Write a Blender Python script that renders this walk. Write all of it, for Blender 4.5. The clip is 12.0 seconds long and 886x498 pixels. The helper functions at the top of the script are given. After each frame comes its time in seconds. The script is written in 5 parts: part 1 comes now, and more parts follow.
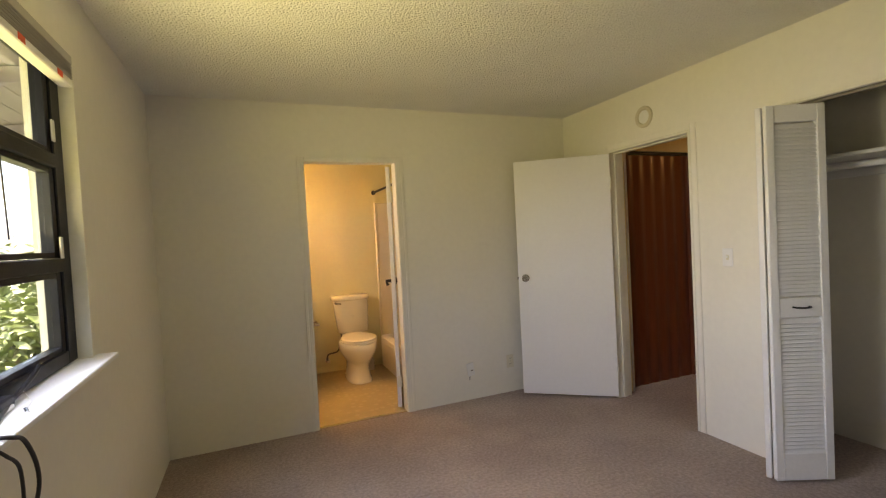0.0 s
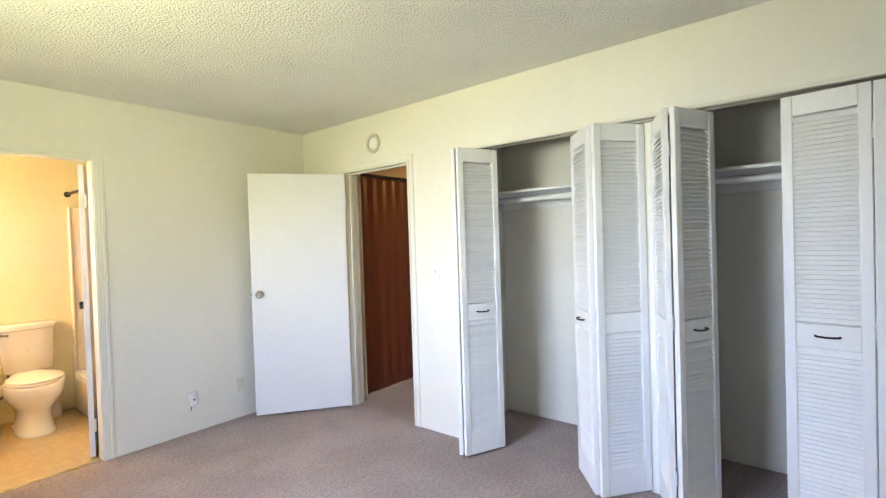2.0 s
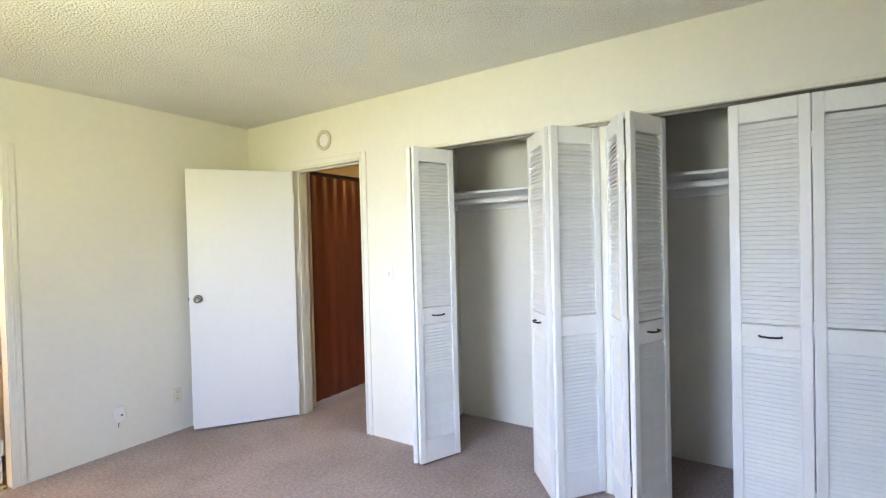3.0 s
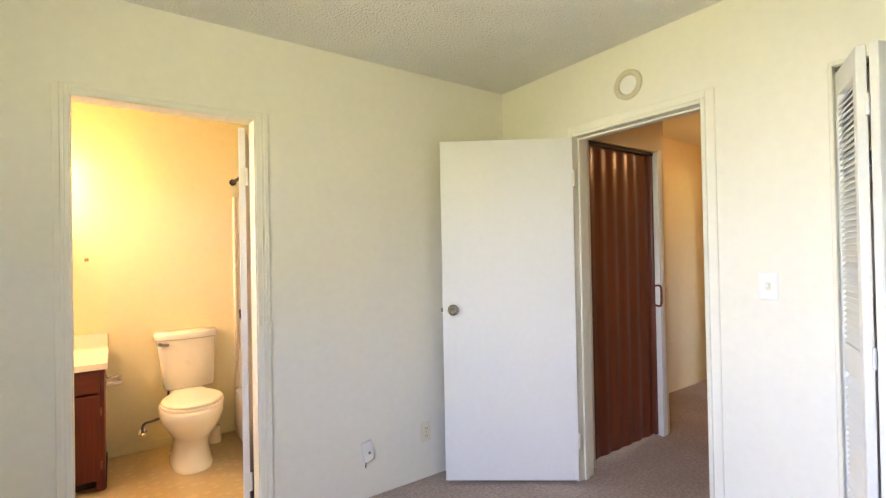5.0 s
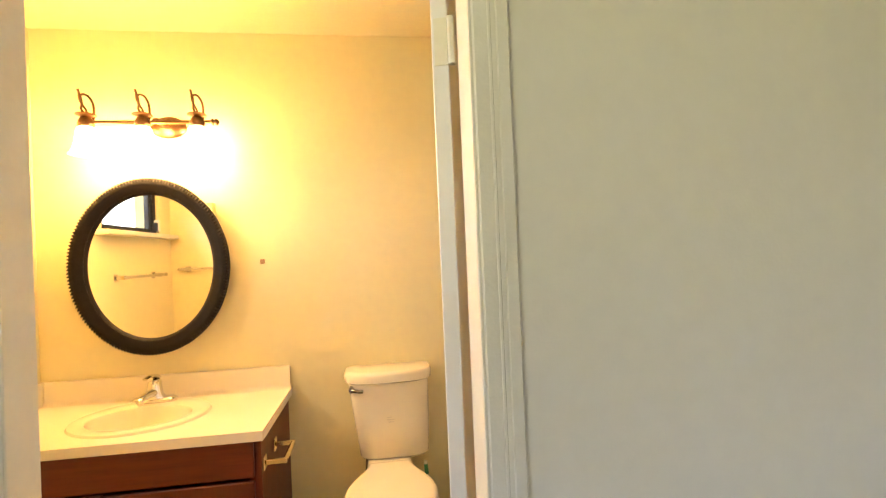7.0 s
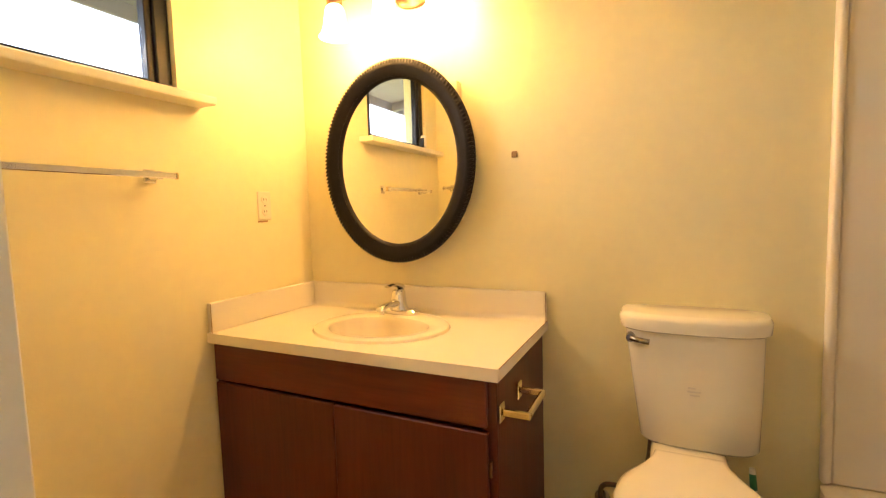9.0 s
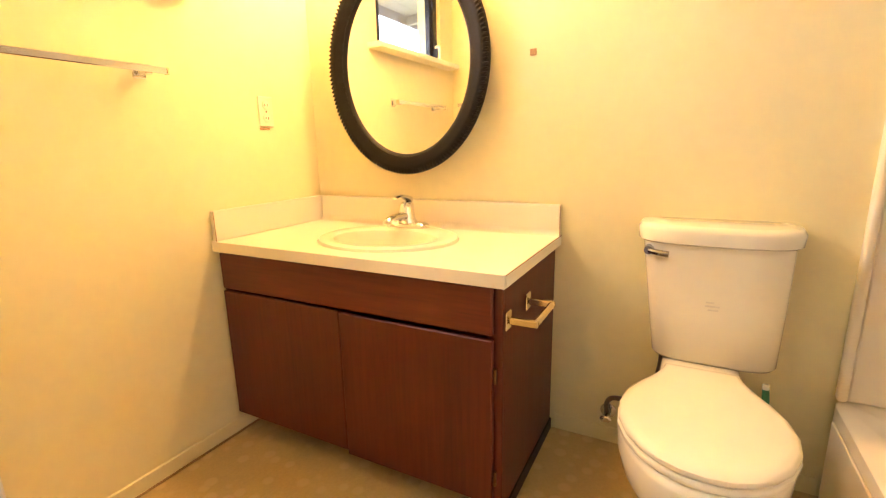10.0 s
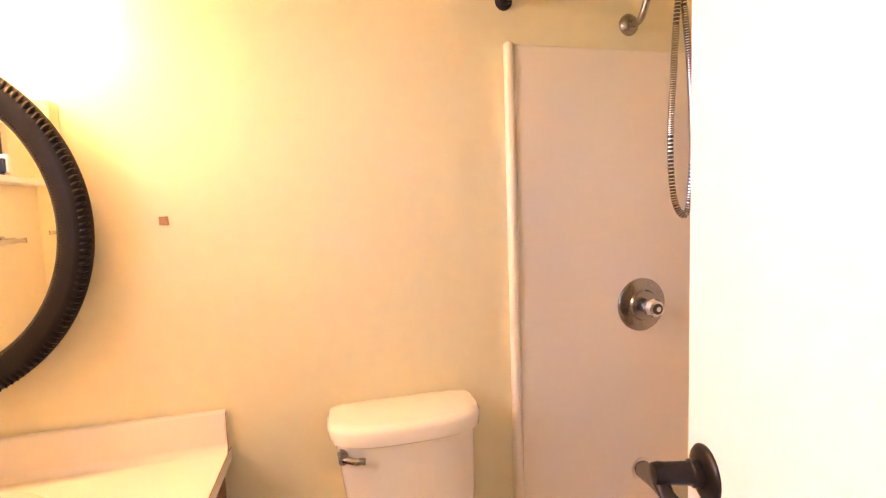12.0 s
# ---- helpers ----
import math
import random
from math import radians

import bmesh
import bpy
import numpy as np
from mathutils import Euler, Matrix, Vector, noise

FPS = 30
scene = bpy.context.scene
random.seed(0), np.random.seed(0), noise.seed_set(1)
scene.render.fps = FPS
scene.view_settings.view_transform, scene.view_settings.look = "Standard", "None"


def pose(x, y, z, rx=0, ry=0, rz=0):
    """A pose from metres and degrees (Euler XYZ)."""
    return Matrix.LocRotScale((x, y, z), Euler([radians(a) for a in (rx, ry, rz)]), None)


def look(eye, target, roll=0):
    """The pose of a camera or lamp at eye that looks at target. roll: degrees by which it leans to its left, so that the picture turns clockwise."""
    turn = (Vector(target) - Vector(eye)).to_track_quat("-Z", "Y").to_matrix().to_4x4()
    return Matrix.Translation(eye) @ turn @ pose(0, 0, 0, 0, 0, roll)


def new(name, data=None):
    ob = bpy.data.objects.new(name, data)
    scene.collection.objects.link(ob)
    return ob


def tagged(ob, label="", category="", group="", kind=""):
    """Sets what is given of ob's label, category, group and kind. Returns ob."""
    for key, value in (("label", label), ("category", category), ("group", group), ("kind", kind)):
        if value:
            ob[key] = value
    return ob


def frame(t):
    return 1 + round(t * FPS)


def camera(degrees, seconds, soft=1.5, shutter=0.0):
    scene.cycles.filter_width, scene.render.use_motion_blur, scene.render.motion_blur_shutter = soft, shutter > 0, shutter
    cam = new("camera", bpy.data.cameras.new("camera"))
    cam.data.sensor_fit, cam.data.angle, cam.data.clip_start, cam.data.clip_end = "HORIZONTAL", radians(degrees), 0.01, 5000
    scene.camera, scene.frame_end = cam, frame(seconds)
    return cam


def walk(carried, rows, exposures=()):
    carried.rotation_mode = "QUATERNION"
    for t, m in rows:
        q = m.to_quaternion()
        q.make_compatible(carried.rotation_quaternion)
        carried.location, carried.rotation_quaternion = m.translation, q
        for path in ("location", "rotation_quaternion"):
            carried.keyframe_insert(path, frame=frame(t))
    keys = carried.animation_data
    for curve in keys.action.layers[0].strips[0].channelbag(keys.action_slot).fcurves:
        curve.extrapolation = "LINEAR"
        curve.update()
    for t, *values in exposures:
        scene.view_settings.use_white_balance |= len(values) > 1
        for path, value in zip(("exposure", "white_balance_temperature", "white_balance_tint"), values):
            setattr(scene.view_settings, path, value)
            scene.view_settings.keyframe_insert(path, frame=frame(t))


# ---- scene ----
cam = camera(87.6, 12.0, soft=1.25)
PATH = [
    (0, (-0.056, -0.048, 1.435), (0.702, 1.802, 1.378), -3.0),
    (0.5, (-0.018, -0.108, 1.439), (0.973, 1.629, 1.419), -2.1),
    (1, (0.028, -0.152, 1.436), (1.253, 1.429, 1.386), -1.7),
    (1.5, (0.053, -0.19, 1.427), (1.467, 1.224, 1.392), -1.3),
    (2, (0.084, -0.223, 1.424), (1.642, 1.032, 1.392), -1.8),
    (2.5, (0.106, -0.232, 1.428), (1.771, 0.875, 1.42), -1.8),
    (2.7, (0.117, -0.218, 1.432), (1.808, 0.849, 1.404), -1.7),
    (4.3, (0.307, 0.645, 1.372), (1.712, 2.068, 1.35), -0.8),
    (4.5, (0.362, 0.798, 1.372), (1.676, 2.306, 1.378), -1.4),
    (5, (0.476, 1.176, 1.368), (1.634, 2.807, 1.388), -1.1),
    (5.5, (0.597, 1.609, 1.365), (1.631, 3.321, 1.357), -1.3),
    (6, (0.706, 2.052, 1.377), (1.554, 3.864, 1.36), -1.8),
    (6.5, (0.802, 2.466, 1.386), (1.39, 4.377, 1.389), -2.1),
    (7, (0.88, 2.816, 1.379), (1.151, 4.791, 1.394), -2.4),
    (8.8, (0.823, 3.469, 1.208), (0.029, 5.302, 1.104), -2.2),
    (9, (0.814, 3.472, 1.167), (-0.045, 5.271, 1.008), -1.7),
    (9.5, (0.804, 3.485, 1.086), (-0.116, 5.222, 0.713), -0.7),
    (10, (0.81, 3.543, 1.073), (-0.104, 5.268, 0.636), -1.2),
    (10.5, (0.785, 3.65, 1.122), (0.078, 5.487, 0.767), -1.0),
    (11, (0.737, 3.766, 1.207), (0.475, 5.738, 1.002), -0.7),
    (11.5, (0.728, 3.829, 1.302), (0.903, 5.816, 1.15), -2.2),
    (12, (0.731, 3.842, 1.373), (1.192, 5.781, 1.206), -2.1),
]
walk(cam, [(t, look(eye, target, roll)) for t, eye, target, roll in PATH],
     exposures=((0, 3.17, 7750, 24), (0.2, 3.34, 7700, 24), (0.4, 3.86, 6900, 21), (0.8, 4.32, 6450, 20), (1.3, 4.43, 6100, 20), (2.7, 4.42, 6000, 20), (5.0, 4.29, 6300, 24), (6.0, 4.13, 6600, 22), (7.0, 3.86, 6650, 19),
                (9.0, 3.40, 6650, 18), (10.0, 4.10, 6200, 20), (10.5, 4.17, 5900, 22), (11.0, 4.10, 5850, 28), (12, 3.93, 5750, 43)))

# ---- light ----
world = bpy.data.worlds.new("world")
scene.world = world
world.use_nodes = True
_bg = world.node_tree.nodes["Background"]
_sky = world.node_tree.nodes.new("ShaderNodeTexSky")
_sky.sky_type, _sky.sun_disc = "NISHITA", False
_sky.sun_elevation, _sky.sun_rotation = radians(58), radians(250)
_sky.air_density, _sky.dust_density = 1.0, 2.0
world.node_tree.links.new(_sky.outputs[0], _bg.inputs[0])
_bg.inputs[1].default_value = 0.15


def lamp(name, kind, m, energy, color, size=0.1, size_y=None):
    data = bpy.data.lights.new(name, kind)
    data.energy, data.color = energy, color
    if kind == "AREA":
        data.shape, data.size, data.size_y = "RECTANGLE", size, size_y or size
    elif kind == "SUN":
        data.angle = size
    else:
        data.shadow_soft_size = size
    ob = new(name, data)
    ob.matrix_world = m
    return ob


lamp("sun", "SUN", look((-10, 4, 18), (0, 0, 0)), 5.0, (1.0, 0.95, 0.86), radians(0.5))
# daylight standing in the bedroom windows, the bathroom window and the far room's window
for nm, turn_y, up, power, tone in (("window_sky_light", -0.15, -0.69, 3.12, (0.58, 0.73, 1.0)), ("window_lawn_light", 0.16, 0.54, 1.45, (1.0, 0.97, 0.42))):
    lamp(nm, "AREA", look((-0.66, 1.45, 1.58), (-0.66 + 0.72, 1.45 + turn_y, 1.58 + up)), power, tone, 1.2, 0.42).data.spread = radians(124)
lamp("bath_window_daylight", "AREA", look((-0.69, 4.18, 1.87), (1.0, 4.01, 1.28)), 0.58, (1.0, 0.90, 0.80), 0.6, 0.4).data.spread = radians(112)
lamp("far_window_daylight", "AREA", look((6.9, 1.15, 1.4), (6.3, 2.5, 0.0)), 0.35, (0.95, 0.95, 1.0), 1.2, 0.9).data.spread = radians(80)
WARM = (1.0, 0.51, 0.12)
for lx in (-0.358, -0.130, 0.096):
    lamp("vanity_bulb_light", "POINT", pose(lx, 4.998, 1.896), 1.05, WARM, 0.035)
lamp("hall_lamp_light", "POINT", pose(4.75, 2.72, 2.22), 0.30, (1.0, 0.46, 0.10), 0.06)

# ---- materials ----


def material(name, color, rough=0.6, metal=0.0, vary=0.06, scale=3.0, fine=60.0, bump=0.0, bump_scale=80.0, dist=0.002,
             rough_vary=0.08, random_value=0.0, coat=0.0, kind="noise", spec=0.5, tint=None, tint_scale=1.2):
    """Principled surface with broad and fine variation of the colour, varied gloss and a fine relief."""
    m = bpy.data.materials.new(name)
    m.use_nodes = True
    nt = m.node_tree
    L, N = nt.links.new, nt.nodes.new
    p = nt.nodes["Principled BSDF"]
    p.inputs["Metallic"].default_value = metal
    p.inputs["Coat Weight"].default_value = coat
    p.inputs["Specular IOR Level"].default_value = spec
    co = N("ShaderNodeTexCoord")
    big, small = N("ShaderNodeTexNoise"), N("ShaderNodeTexNoise")
    for n, s in ((big, scale), (small, fine)):
        n.inputs["Scale"].default_value, n.inputs["Detail"].default_value = s, 4.0
        L(co.outputs["Object"], n.inputs["Vector"])
    add = N("ShaderNodeMath")
    L(big.outputs["Fac"], add.inputs[0]), L(small.outputs["Fac"], add.inputs[1])
    rng = N("ShaderNodeMapRange")
    rng.inputs[1].default_value, rng.inputs[2].default_value = 0.7, 1.3
    rng.inputs[3].default_value, rng.inputs[4].default_value = 1 - vary, 1 + vary
    L(add.outputs[0], rng.inputs[0])
    value = rng.outputs[0]
    if random_value:
        info, r2, mul = N("ShaderNodeObjectInfo"), N("ShaderNodeMapRange"), N("ShaderNodeMath")
        r2.inputs[3].default_value, r2.inputs[4].default_value = 1 - random_value, 1 + random_value
        L(info.outputs["Random"], r2.inputs[0])
        mul.operation = "MULTIPLY"
        L(value, mul.inputs[0]), L(r2.outputs[0], mul.inputs[1])
        value = mul.outputs[0]
    mix = N("ShaderNodeVectorMath")
    mix.operation = "SCALE"
    mix.inputs[0].default_value = color
    if tint:
        t, f, tn = N("ShaderNodeMix"), N("ShaderNodeMapRange"), N("ShaderNodeTexNoise")
        t.data_type = "RGBA"
        tn.inputs["Scale"].default_value, tn.inputs["Detail"].default_value = tint_scale, 6.0
        L(co.outputs["Object"], tn.inputs["Vector"])
        f.inputs[1].default_value, f.inputs[2].default_value = 0.42, 0.62
        L(tn.outputs["Fac"], f.inputs[0]), L(f.outputs[0], t.inputs["Factor"])
        t.inputs["A"].default_value, t.inputs["B"].default_value = (*color, 1), (*tint, 1)
        L(t.outputs["Result"], mix.inputs[0])
    L(value, mix.inputs["Scale"]), L(mix.outputs[0], p.inputs["Base Color"])
    rr = N("ShaderNodeMapRange")
    rr.inputs[3].default_value, rr.inputs[4].default_value = max(0.02, rough - rough_vary), min(1.0, rough + rough_vary)
    L(small.outputs["Fac"], rr.inputs[0]), L(rr.outputs[0], p.inputs["Roughness"])
    if bump:
        b = N("ShaderNodeBump")
        b.inputs["Strength"].default_value, b.inputs["Distance"].default_value = bump, dist
        if kind == "voronoi":
            h = N("ShaderNodeTexVoronoi")
            h.feature = "SMOOTH_F1"
            h.inputs["Scale"].default_value = bump_scale
            L(co.outputs["Object"], h.inputs["Vector"])
            h2 = N("ShaderNodeTexNoise")
            h2.inputs["Scale"].default_value, h2.inputs["Detail"].default_value = bump_scale * 0.6, 5.0
            L(co.outputs["Object"], h2.inputs["Vector"])
            s = N("ShaderNodeMath")
            s.operation = "SUBTRACT"
            L(h2.outputs["Fac"], s.inputs[0]), L(h.outputs["Distance"], s.inputs[1])
            L(s.outputs[0], b.inputs["Height"])
        else:
            h = N("ShaderNodeTexNoise")
            h.inputs["Scale"].default_value, h.inputs["Detail"].default_value = bump_scale, 3.0
            L(co.outputs["Object"], h.inputs["Vector"])
            L(h.outputs["Fac"], b.inputs["Height"])
        L(b.outputs["Normal"], p.inputs["Normal"])
    return m


def wood(name, dark, light, stretch=(1, 1, 0.06), scale=14.0, rough=0.35, coat=0.2, random_value=0.0):
    """Stained wood with grain drawn out along one axis."""
    m = bpy.data.materials.new(name)
    m.use_nodes = True
    nt = m.node_tree
    L, N = nt.links.new, nt.nodes.new
    p = nt.nodes["Principled BSDF"]
    p.inputs["Coat Weight"].default_value = coat
    p.inputs["Coat Roughness"].default_value = 0.25
    co, mp = N("ShaderNodeTexCoord"), N("ShaderNodeMapping")
    mp.inputs["Scale"].default_value = stretch
    L(co.outputs["Object"], mp.inputs["Vector"])
    n, n2 = N("ShaderNodeTexNoise"), N("ShaderNodeTexNoise")
    n.inputs["Scale"].default_value, n.inputs["Detail"].default_value, n.inputs["Distortion"].default_value = scale, 8.0, 0.6
    n2.inputs["Scale"].default_value, n2.inputs["Detail"].default_value = scale * 9, 3.0
    L(mp.outputs[0], n.inputs["Vector"]), L(mp.outputs[0], n2.inputs["Vector"])
    a = N("ShaderNodeMath")
    L(n.outputs["Fac"], a.inputs[0]), L(n2.outputs["Fac"], a.inputs[1])
    r = N("ShaderNodeMapRange")
    r.inputs[1].default_value, r.inputs[2].default_value = 0.65, 1.35
    L(a.outputs[0], r.inputs[0])
    mx = N("ShaderNodeMix")
    mx.data_type = "RGBA"
    mx.inputs["A"].default_value, mx.inputs["B"].default_value = (*dark, 1), (*light, 1)
    L(r.outputs[0], mx.inputs["Factor"]), L(mx.outputs["Result"], p.inputs["Base Color"])
    rr = N("ShaderNodeMapRange")
    rr.inputs[3].default_value, rr.inputs[4].default_value = rough - 0.08, rough + 0.1
    L(n.outputs["Fac"], rr.inputs[0]), L(rr.outputs[0], p.inputs["Roughness"])
    b = N("ShaderNodeBump")
    b.inputs["Strength"].default_value, b.inputs["Distance"].default_value = 0.15, 0.001
    L(n2.outputs["Fac"], b.inputs["Height"]), L(b.outputs["Normal"], p.inputs["Normal"])
    return m


def glass_pane(name):
    m = bpy.data.materials.new(name)
    m.use_nodes = True
    nt = m.node_tree
    nt.nodes.remove(nt.nodes["Principled BSDF"])
    L, N = nt.links.new, nt.nodes.new
    tr, gl, lw, mx = N("ShaderNodeBsdfTransparent"), N("ShaderNodeBsdfGlossy"), N("ShaderNodeLayerWeight"), N("ShaderNodeMixShader")
    pw, fr = N("ShaderNodeMath"), N("ShaderNodeMapRange")
    pw.operation, pw.inputs[1].default_value = "POWER", 5.0
    fr.inputs[3].default_value, fr.inputs[4].default_value = 0.03, 0.8
    L(lw.outputs["Facing"], pw.inputs[0]), L(pw.outputs[0], fr.inputs[0])
    tr.inputs["Color"].default_value = (0.93, 0.95, 0.95, 1)
    gl.inputs["Roughness"].default_value = 0.02
    L(fr.outputs[0], mx.inputs[0]), L(tr.outputs[0], mx.inputs[1]), L(gl.outputs[0], mx.inputs[2])
    L(mx.outputs[0], nt.nodes["Material Output"].inputs["Surface"])
    return m


def glowing(name, color, strength, base=(0.9, 0.88, 0.82)):
    m = material(name, base, 0.35, vary=0.02)
    p = m.node_tree.nodes["Principled BSDF"]
    p.inputs["Emission Color"].default_value = (*color, 1)
    p.inputs["Emission Strength"].default_value = strength
    return m


def glass_shade(name, color, strength):
    """Thin frosted glass that lets the lamp's light through and glows with it."""
    m = bpy.data.materials.new(name)
    m.use_nodes = True
    nt = m.node_tree
    nt.nodes.remove(nt.nodes["Principled BSDF"])
    L, N = nt.links.new, nt.nodes.new
    tl, tr, em, gl = N("ShaderNodeBsdfTranslucent"), N("ShaderNodeBsdfTransparent"), N("ShaderNodeEmission"), N("ShaderNodeBsdfGlossy")
    tl.inputs["Color"].default_value, tr.inputs["Color"].default_value = (0.95, 0.93, 0.88, 1), (0.95, 0.92, 0.85, 1)
    em.inputs["Color"].default_value, em.inputs["Strength"].default_value = (*color, 1), strength
    gl.inputs["Roughness"].default_value = 0.25
    m1, m2, ad = N("ShaderNodeMixShader"), N("ShaderNodeMixShader"), N("ShaderNodeAddShader")
    m1.inputs[0].default_value, m2.inputs[0].default_value = 0.55, 0.05
    L(tl.outputs[0], m1.inputs[1]), L(tr.outputs[0], m1.inputs[2])
    L(m1.outputs[0], m2.inputs[1]), L(gl.outputs[0], m2.inputs[2])
    L(m2.outputs[0], ad.inputs[0]), L(em.outputs[0], ad.inputs[1])
    L(ad.outputs[0], nt.nodes["Material Output"].inputs["Surface"])
    return m


def leaf_material(name):
    m = material(name, (0.10, 0.15, 0.04), 0.5, vary=0.3, scale=0.9, fine=12.0, tint=(0.12, 0.16, 0.05), tint_scale=0.7)
    return m


def vinyl(name):
    """Sheet flooring with a printed pattern of pale round pebbles."""
    m = material(name, (0.50, 0.375, 0.185), 0.32, vary=0.08, scale=5.0, fine=120.0, rough_vary=0.06)
    nt = m.node_tree
    L, N = nt.links.new, nt.nodes.new
    p = nt.nodes["Principled BSDF"]
    src = p.inputs["Base Color"].links[0].from_socket
    co, v = N("ShaderNodeTexCoord"), N("ShaderNodeTexVoronoi")
    v.inputs["Scale"].default_value, v.inputs["Randomness"].default_value = 17.0, 0.55
    L(co.outputs["Object"], v.inputs["Vector"])
    r = N("ShaderNodeMapRange")
    r.inputs[1].default_value, r.inputs[2].default_value = 0.30, 0.42
    r.inputs[3].default_value, r.inputs[4].default_value = 1.0, 0.0
    L(v.outputs["Distance"], r.inputs[0])
    mx = N("ShaderNodeMix")
    mx.data_type = "RGBA"
    mx.inputs["B"].default_value = (0.56, 0.43, 0.225, 1)
    L(r.outputs[0], mx.inputs["Factor"]), L(src, mx.inputs["A"]), L(mx.outputs["Result"], p.inputs["Base Color"])
    b = N("ShaderNodeBump")
    b.inputs["Strength"].default_value, b.inputs["Distance"].default_value = 0.2, 0.001
    L(r.outputs[0], b.inputs["Height"]), L(b.outputs["Normal"], p.inputs["Normal"])
    return m


WALL = material("cream_wall_paint", (0.80, 0.775, 0.69), 0.62, vary=0.025, scale=1.3, fine=25.0, bump=0.25, bump_scale=140.0, dist=0.0015)
BATHWALL = material("pale_yellow_wall_paint", (0.80, 0.735, 0.46), 0.42, vary=0.025, scale=1.5, fine=25.0, bump=0.2, bump_scale=120.0, dist=0.0015)
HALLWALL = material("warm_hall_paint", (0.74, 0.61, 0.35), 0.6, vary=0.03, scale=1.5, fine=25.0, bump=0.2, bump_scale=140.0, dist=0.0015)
CEIL = material("popcorn_ceiling", (0.78, 0.77, 0.72), 0.9, vary=0.05, scale=2.0, fine=90.0, bump=1.0, bump_scale=115.0, dist=0.008, kind="voronoi")
BATHCEIL = material("bath_ceiling_paint", (0.80, 0.74, 0.50), 0.6, vary=0.03, bump=0.2, bump_scale=100.0)
CARPET = material("mottled_taupe_carpet", (0.43, 0.345, 0.305), 0.98, vary=0.30, scale=55.0, fine=260.0, bump=1.0, bump_scale=260.0, dist=0.010, spec=0.1,
                  tint=(0.49, 0.40, 0.355), tint_scale=2.2)
VINYL = vinyl("pebble_print_vinyl")
WHITE = material("white_gloss_paint", (0.80, 0.80, 0.78), 0.38, vary=0.02, scale=2.0, fine=40.0, bump=0.08, bump_scale=60.0)
DOORWHITE = material("white_door_paint", (0.80, 0.80, 0.80), 0.42, vary=0.02, scale=1.2, fine=30.0, bump=0.1, bump_scale=50.0)
LOUVRE = material("white_louvre_paint", (0.82, 0.82, 0.80), 0.45, vary=0.03, scale=4.0, fine=60.0, random_value=0.02)
TRIM = material("cream_trim_paint", (0.76, 0.74, 0.64), 0.45, vary=0.03, scale=3.0, fine=50.0, bump=0.1, bump_scale=70.0)
BLACKMETAL = material("black_window_frame", (0.010, 0.011, 0.016), 0.42, vary=0.2, spec=0.25, scale=8.0, fine=90.0)
GLASS = glass_pane("window_glass")
STEEL = material("chrome", (0.75, 0.75, 0.76), 0.12, 1.0, vary=0.03, fine=120.0, rough_vary=0.05)
NICKEL = material("worn_nickel", (0.34, 0.32, 0.295), 0.25, 1.0, vary=0.1, fine=120.0)
BRASSY = material("warm_polished_metal", (0.72, 0.62, 0.42), 0.18, 1.0, vary=0.08, fine=90.0)
BRONZE = material("aged_bronze", (0.22, 0.13, 0.07), 0.35, 1.0, vary=0.25, scale=20.0, fine=150.0)
DARKMETAL = material("dark_oiled_metal", (0.018, 0.015, 0.014), 0.32, 0.5, vary=0.2, fine=120.0)
PORCELAIN = material("white_porcelain", (0.82, 0.785, 0.67), 0.12, vary=0.012, scale=2.0, fine=30.0, coat=0.4, rough_vary=0.03)
SEATPLASTIC = material("white_seat_plastic", (0.83, 0.79, 0.67), 0.22, vary=0.012, scale=2.0, fine=30.0, rough_vary=0.04)
LAMINATE = material("speckled_white_laminate", (0.79, 0.74, 0.63), 0.30, rough_vary=0.015, vary=0.005, scale=6.0, fine=260.0)
CULTURED = material("sink_enamel", (0.80, 0.745, 0.62), 0.22, vary=0.01, coat=0.1)
VANITY = wood("dark_cherry_vanity_wood", (0.062, 0.0065, 0.002), (0.125, 0.018, 0.005), (1, 1, 0.05), 9.0, 0.42, 0.05)
VANITYRAIL = wood("cherry_drawer_wood", (0.068, 0.008, 0.0025), (0.145, 0.022, 0.006), (0.07, 1, 1), 10.0, 0.4, 0.05)
KICK = material("black_toe_kick", (0.02, 0.014, 0.012), 0.6, vary=0.2)
PLEAT = wood("brown_vinyl_pleat", (0.12, 0.026, 0.010), (0.17, 0.042, 0.016), (1, 1, 0.04), 16.0, 0.34, 0.12)
SURROUND = material("ivory_tub_surround", (0.84, 0.77, 0.63), 0.3, vary=0.006, scale=1.5, fine=30.0, rough_vary=0.02)
FRAMEBLACK = material("black_carved_frame", (0.007, 0.006, 0.006), 0.45, vary=0.3, spec=0.2, scale=30.0, fine=160.0, bump=0.3, bump_scale=160.0, rough_vary=0.05)
MIRROR = material("mirror_silver", (0.93, 0.93, 0.92), 0.015, 1.0, vary=0.004, rough_vary=0.008)
RINGTAN = material("tan_mounting_ring", (0.60, 0.55, 0.42), 0.5, vary=0.04)
HOSECORE = material("dark_hose_core", (0.05, 0.045, 0.04), 0.4, 0.5, vary=0.1)
PLATE = material("ivory_plastic_plate", (0.74, 0.69, 0.54), 0.35, vary=0.02)
PLATEW = material("white_plastic_plate", (0.82, 0.82, 0.80), 0.35, vary=0.02)
SLOT = material("dark_slot", (0.03, 0.028, 0.025), 0.6, vary=0.1)
RUBBER = material("black_cable_rubber", (0.02, 0.02, 0.02), 0.5, vary=0.2, fine=150.0)
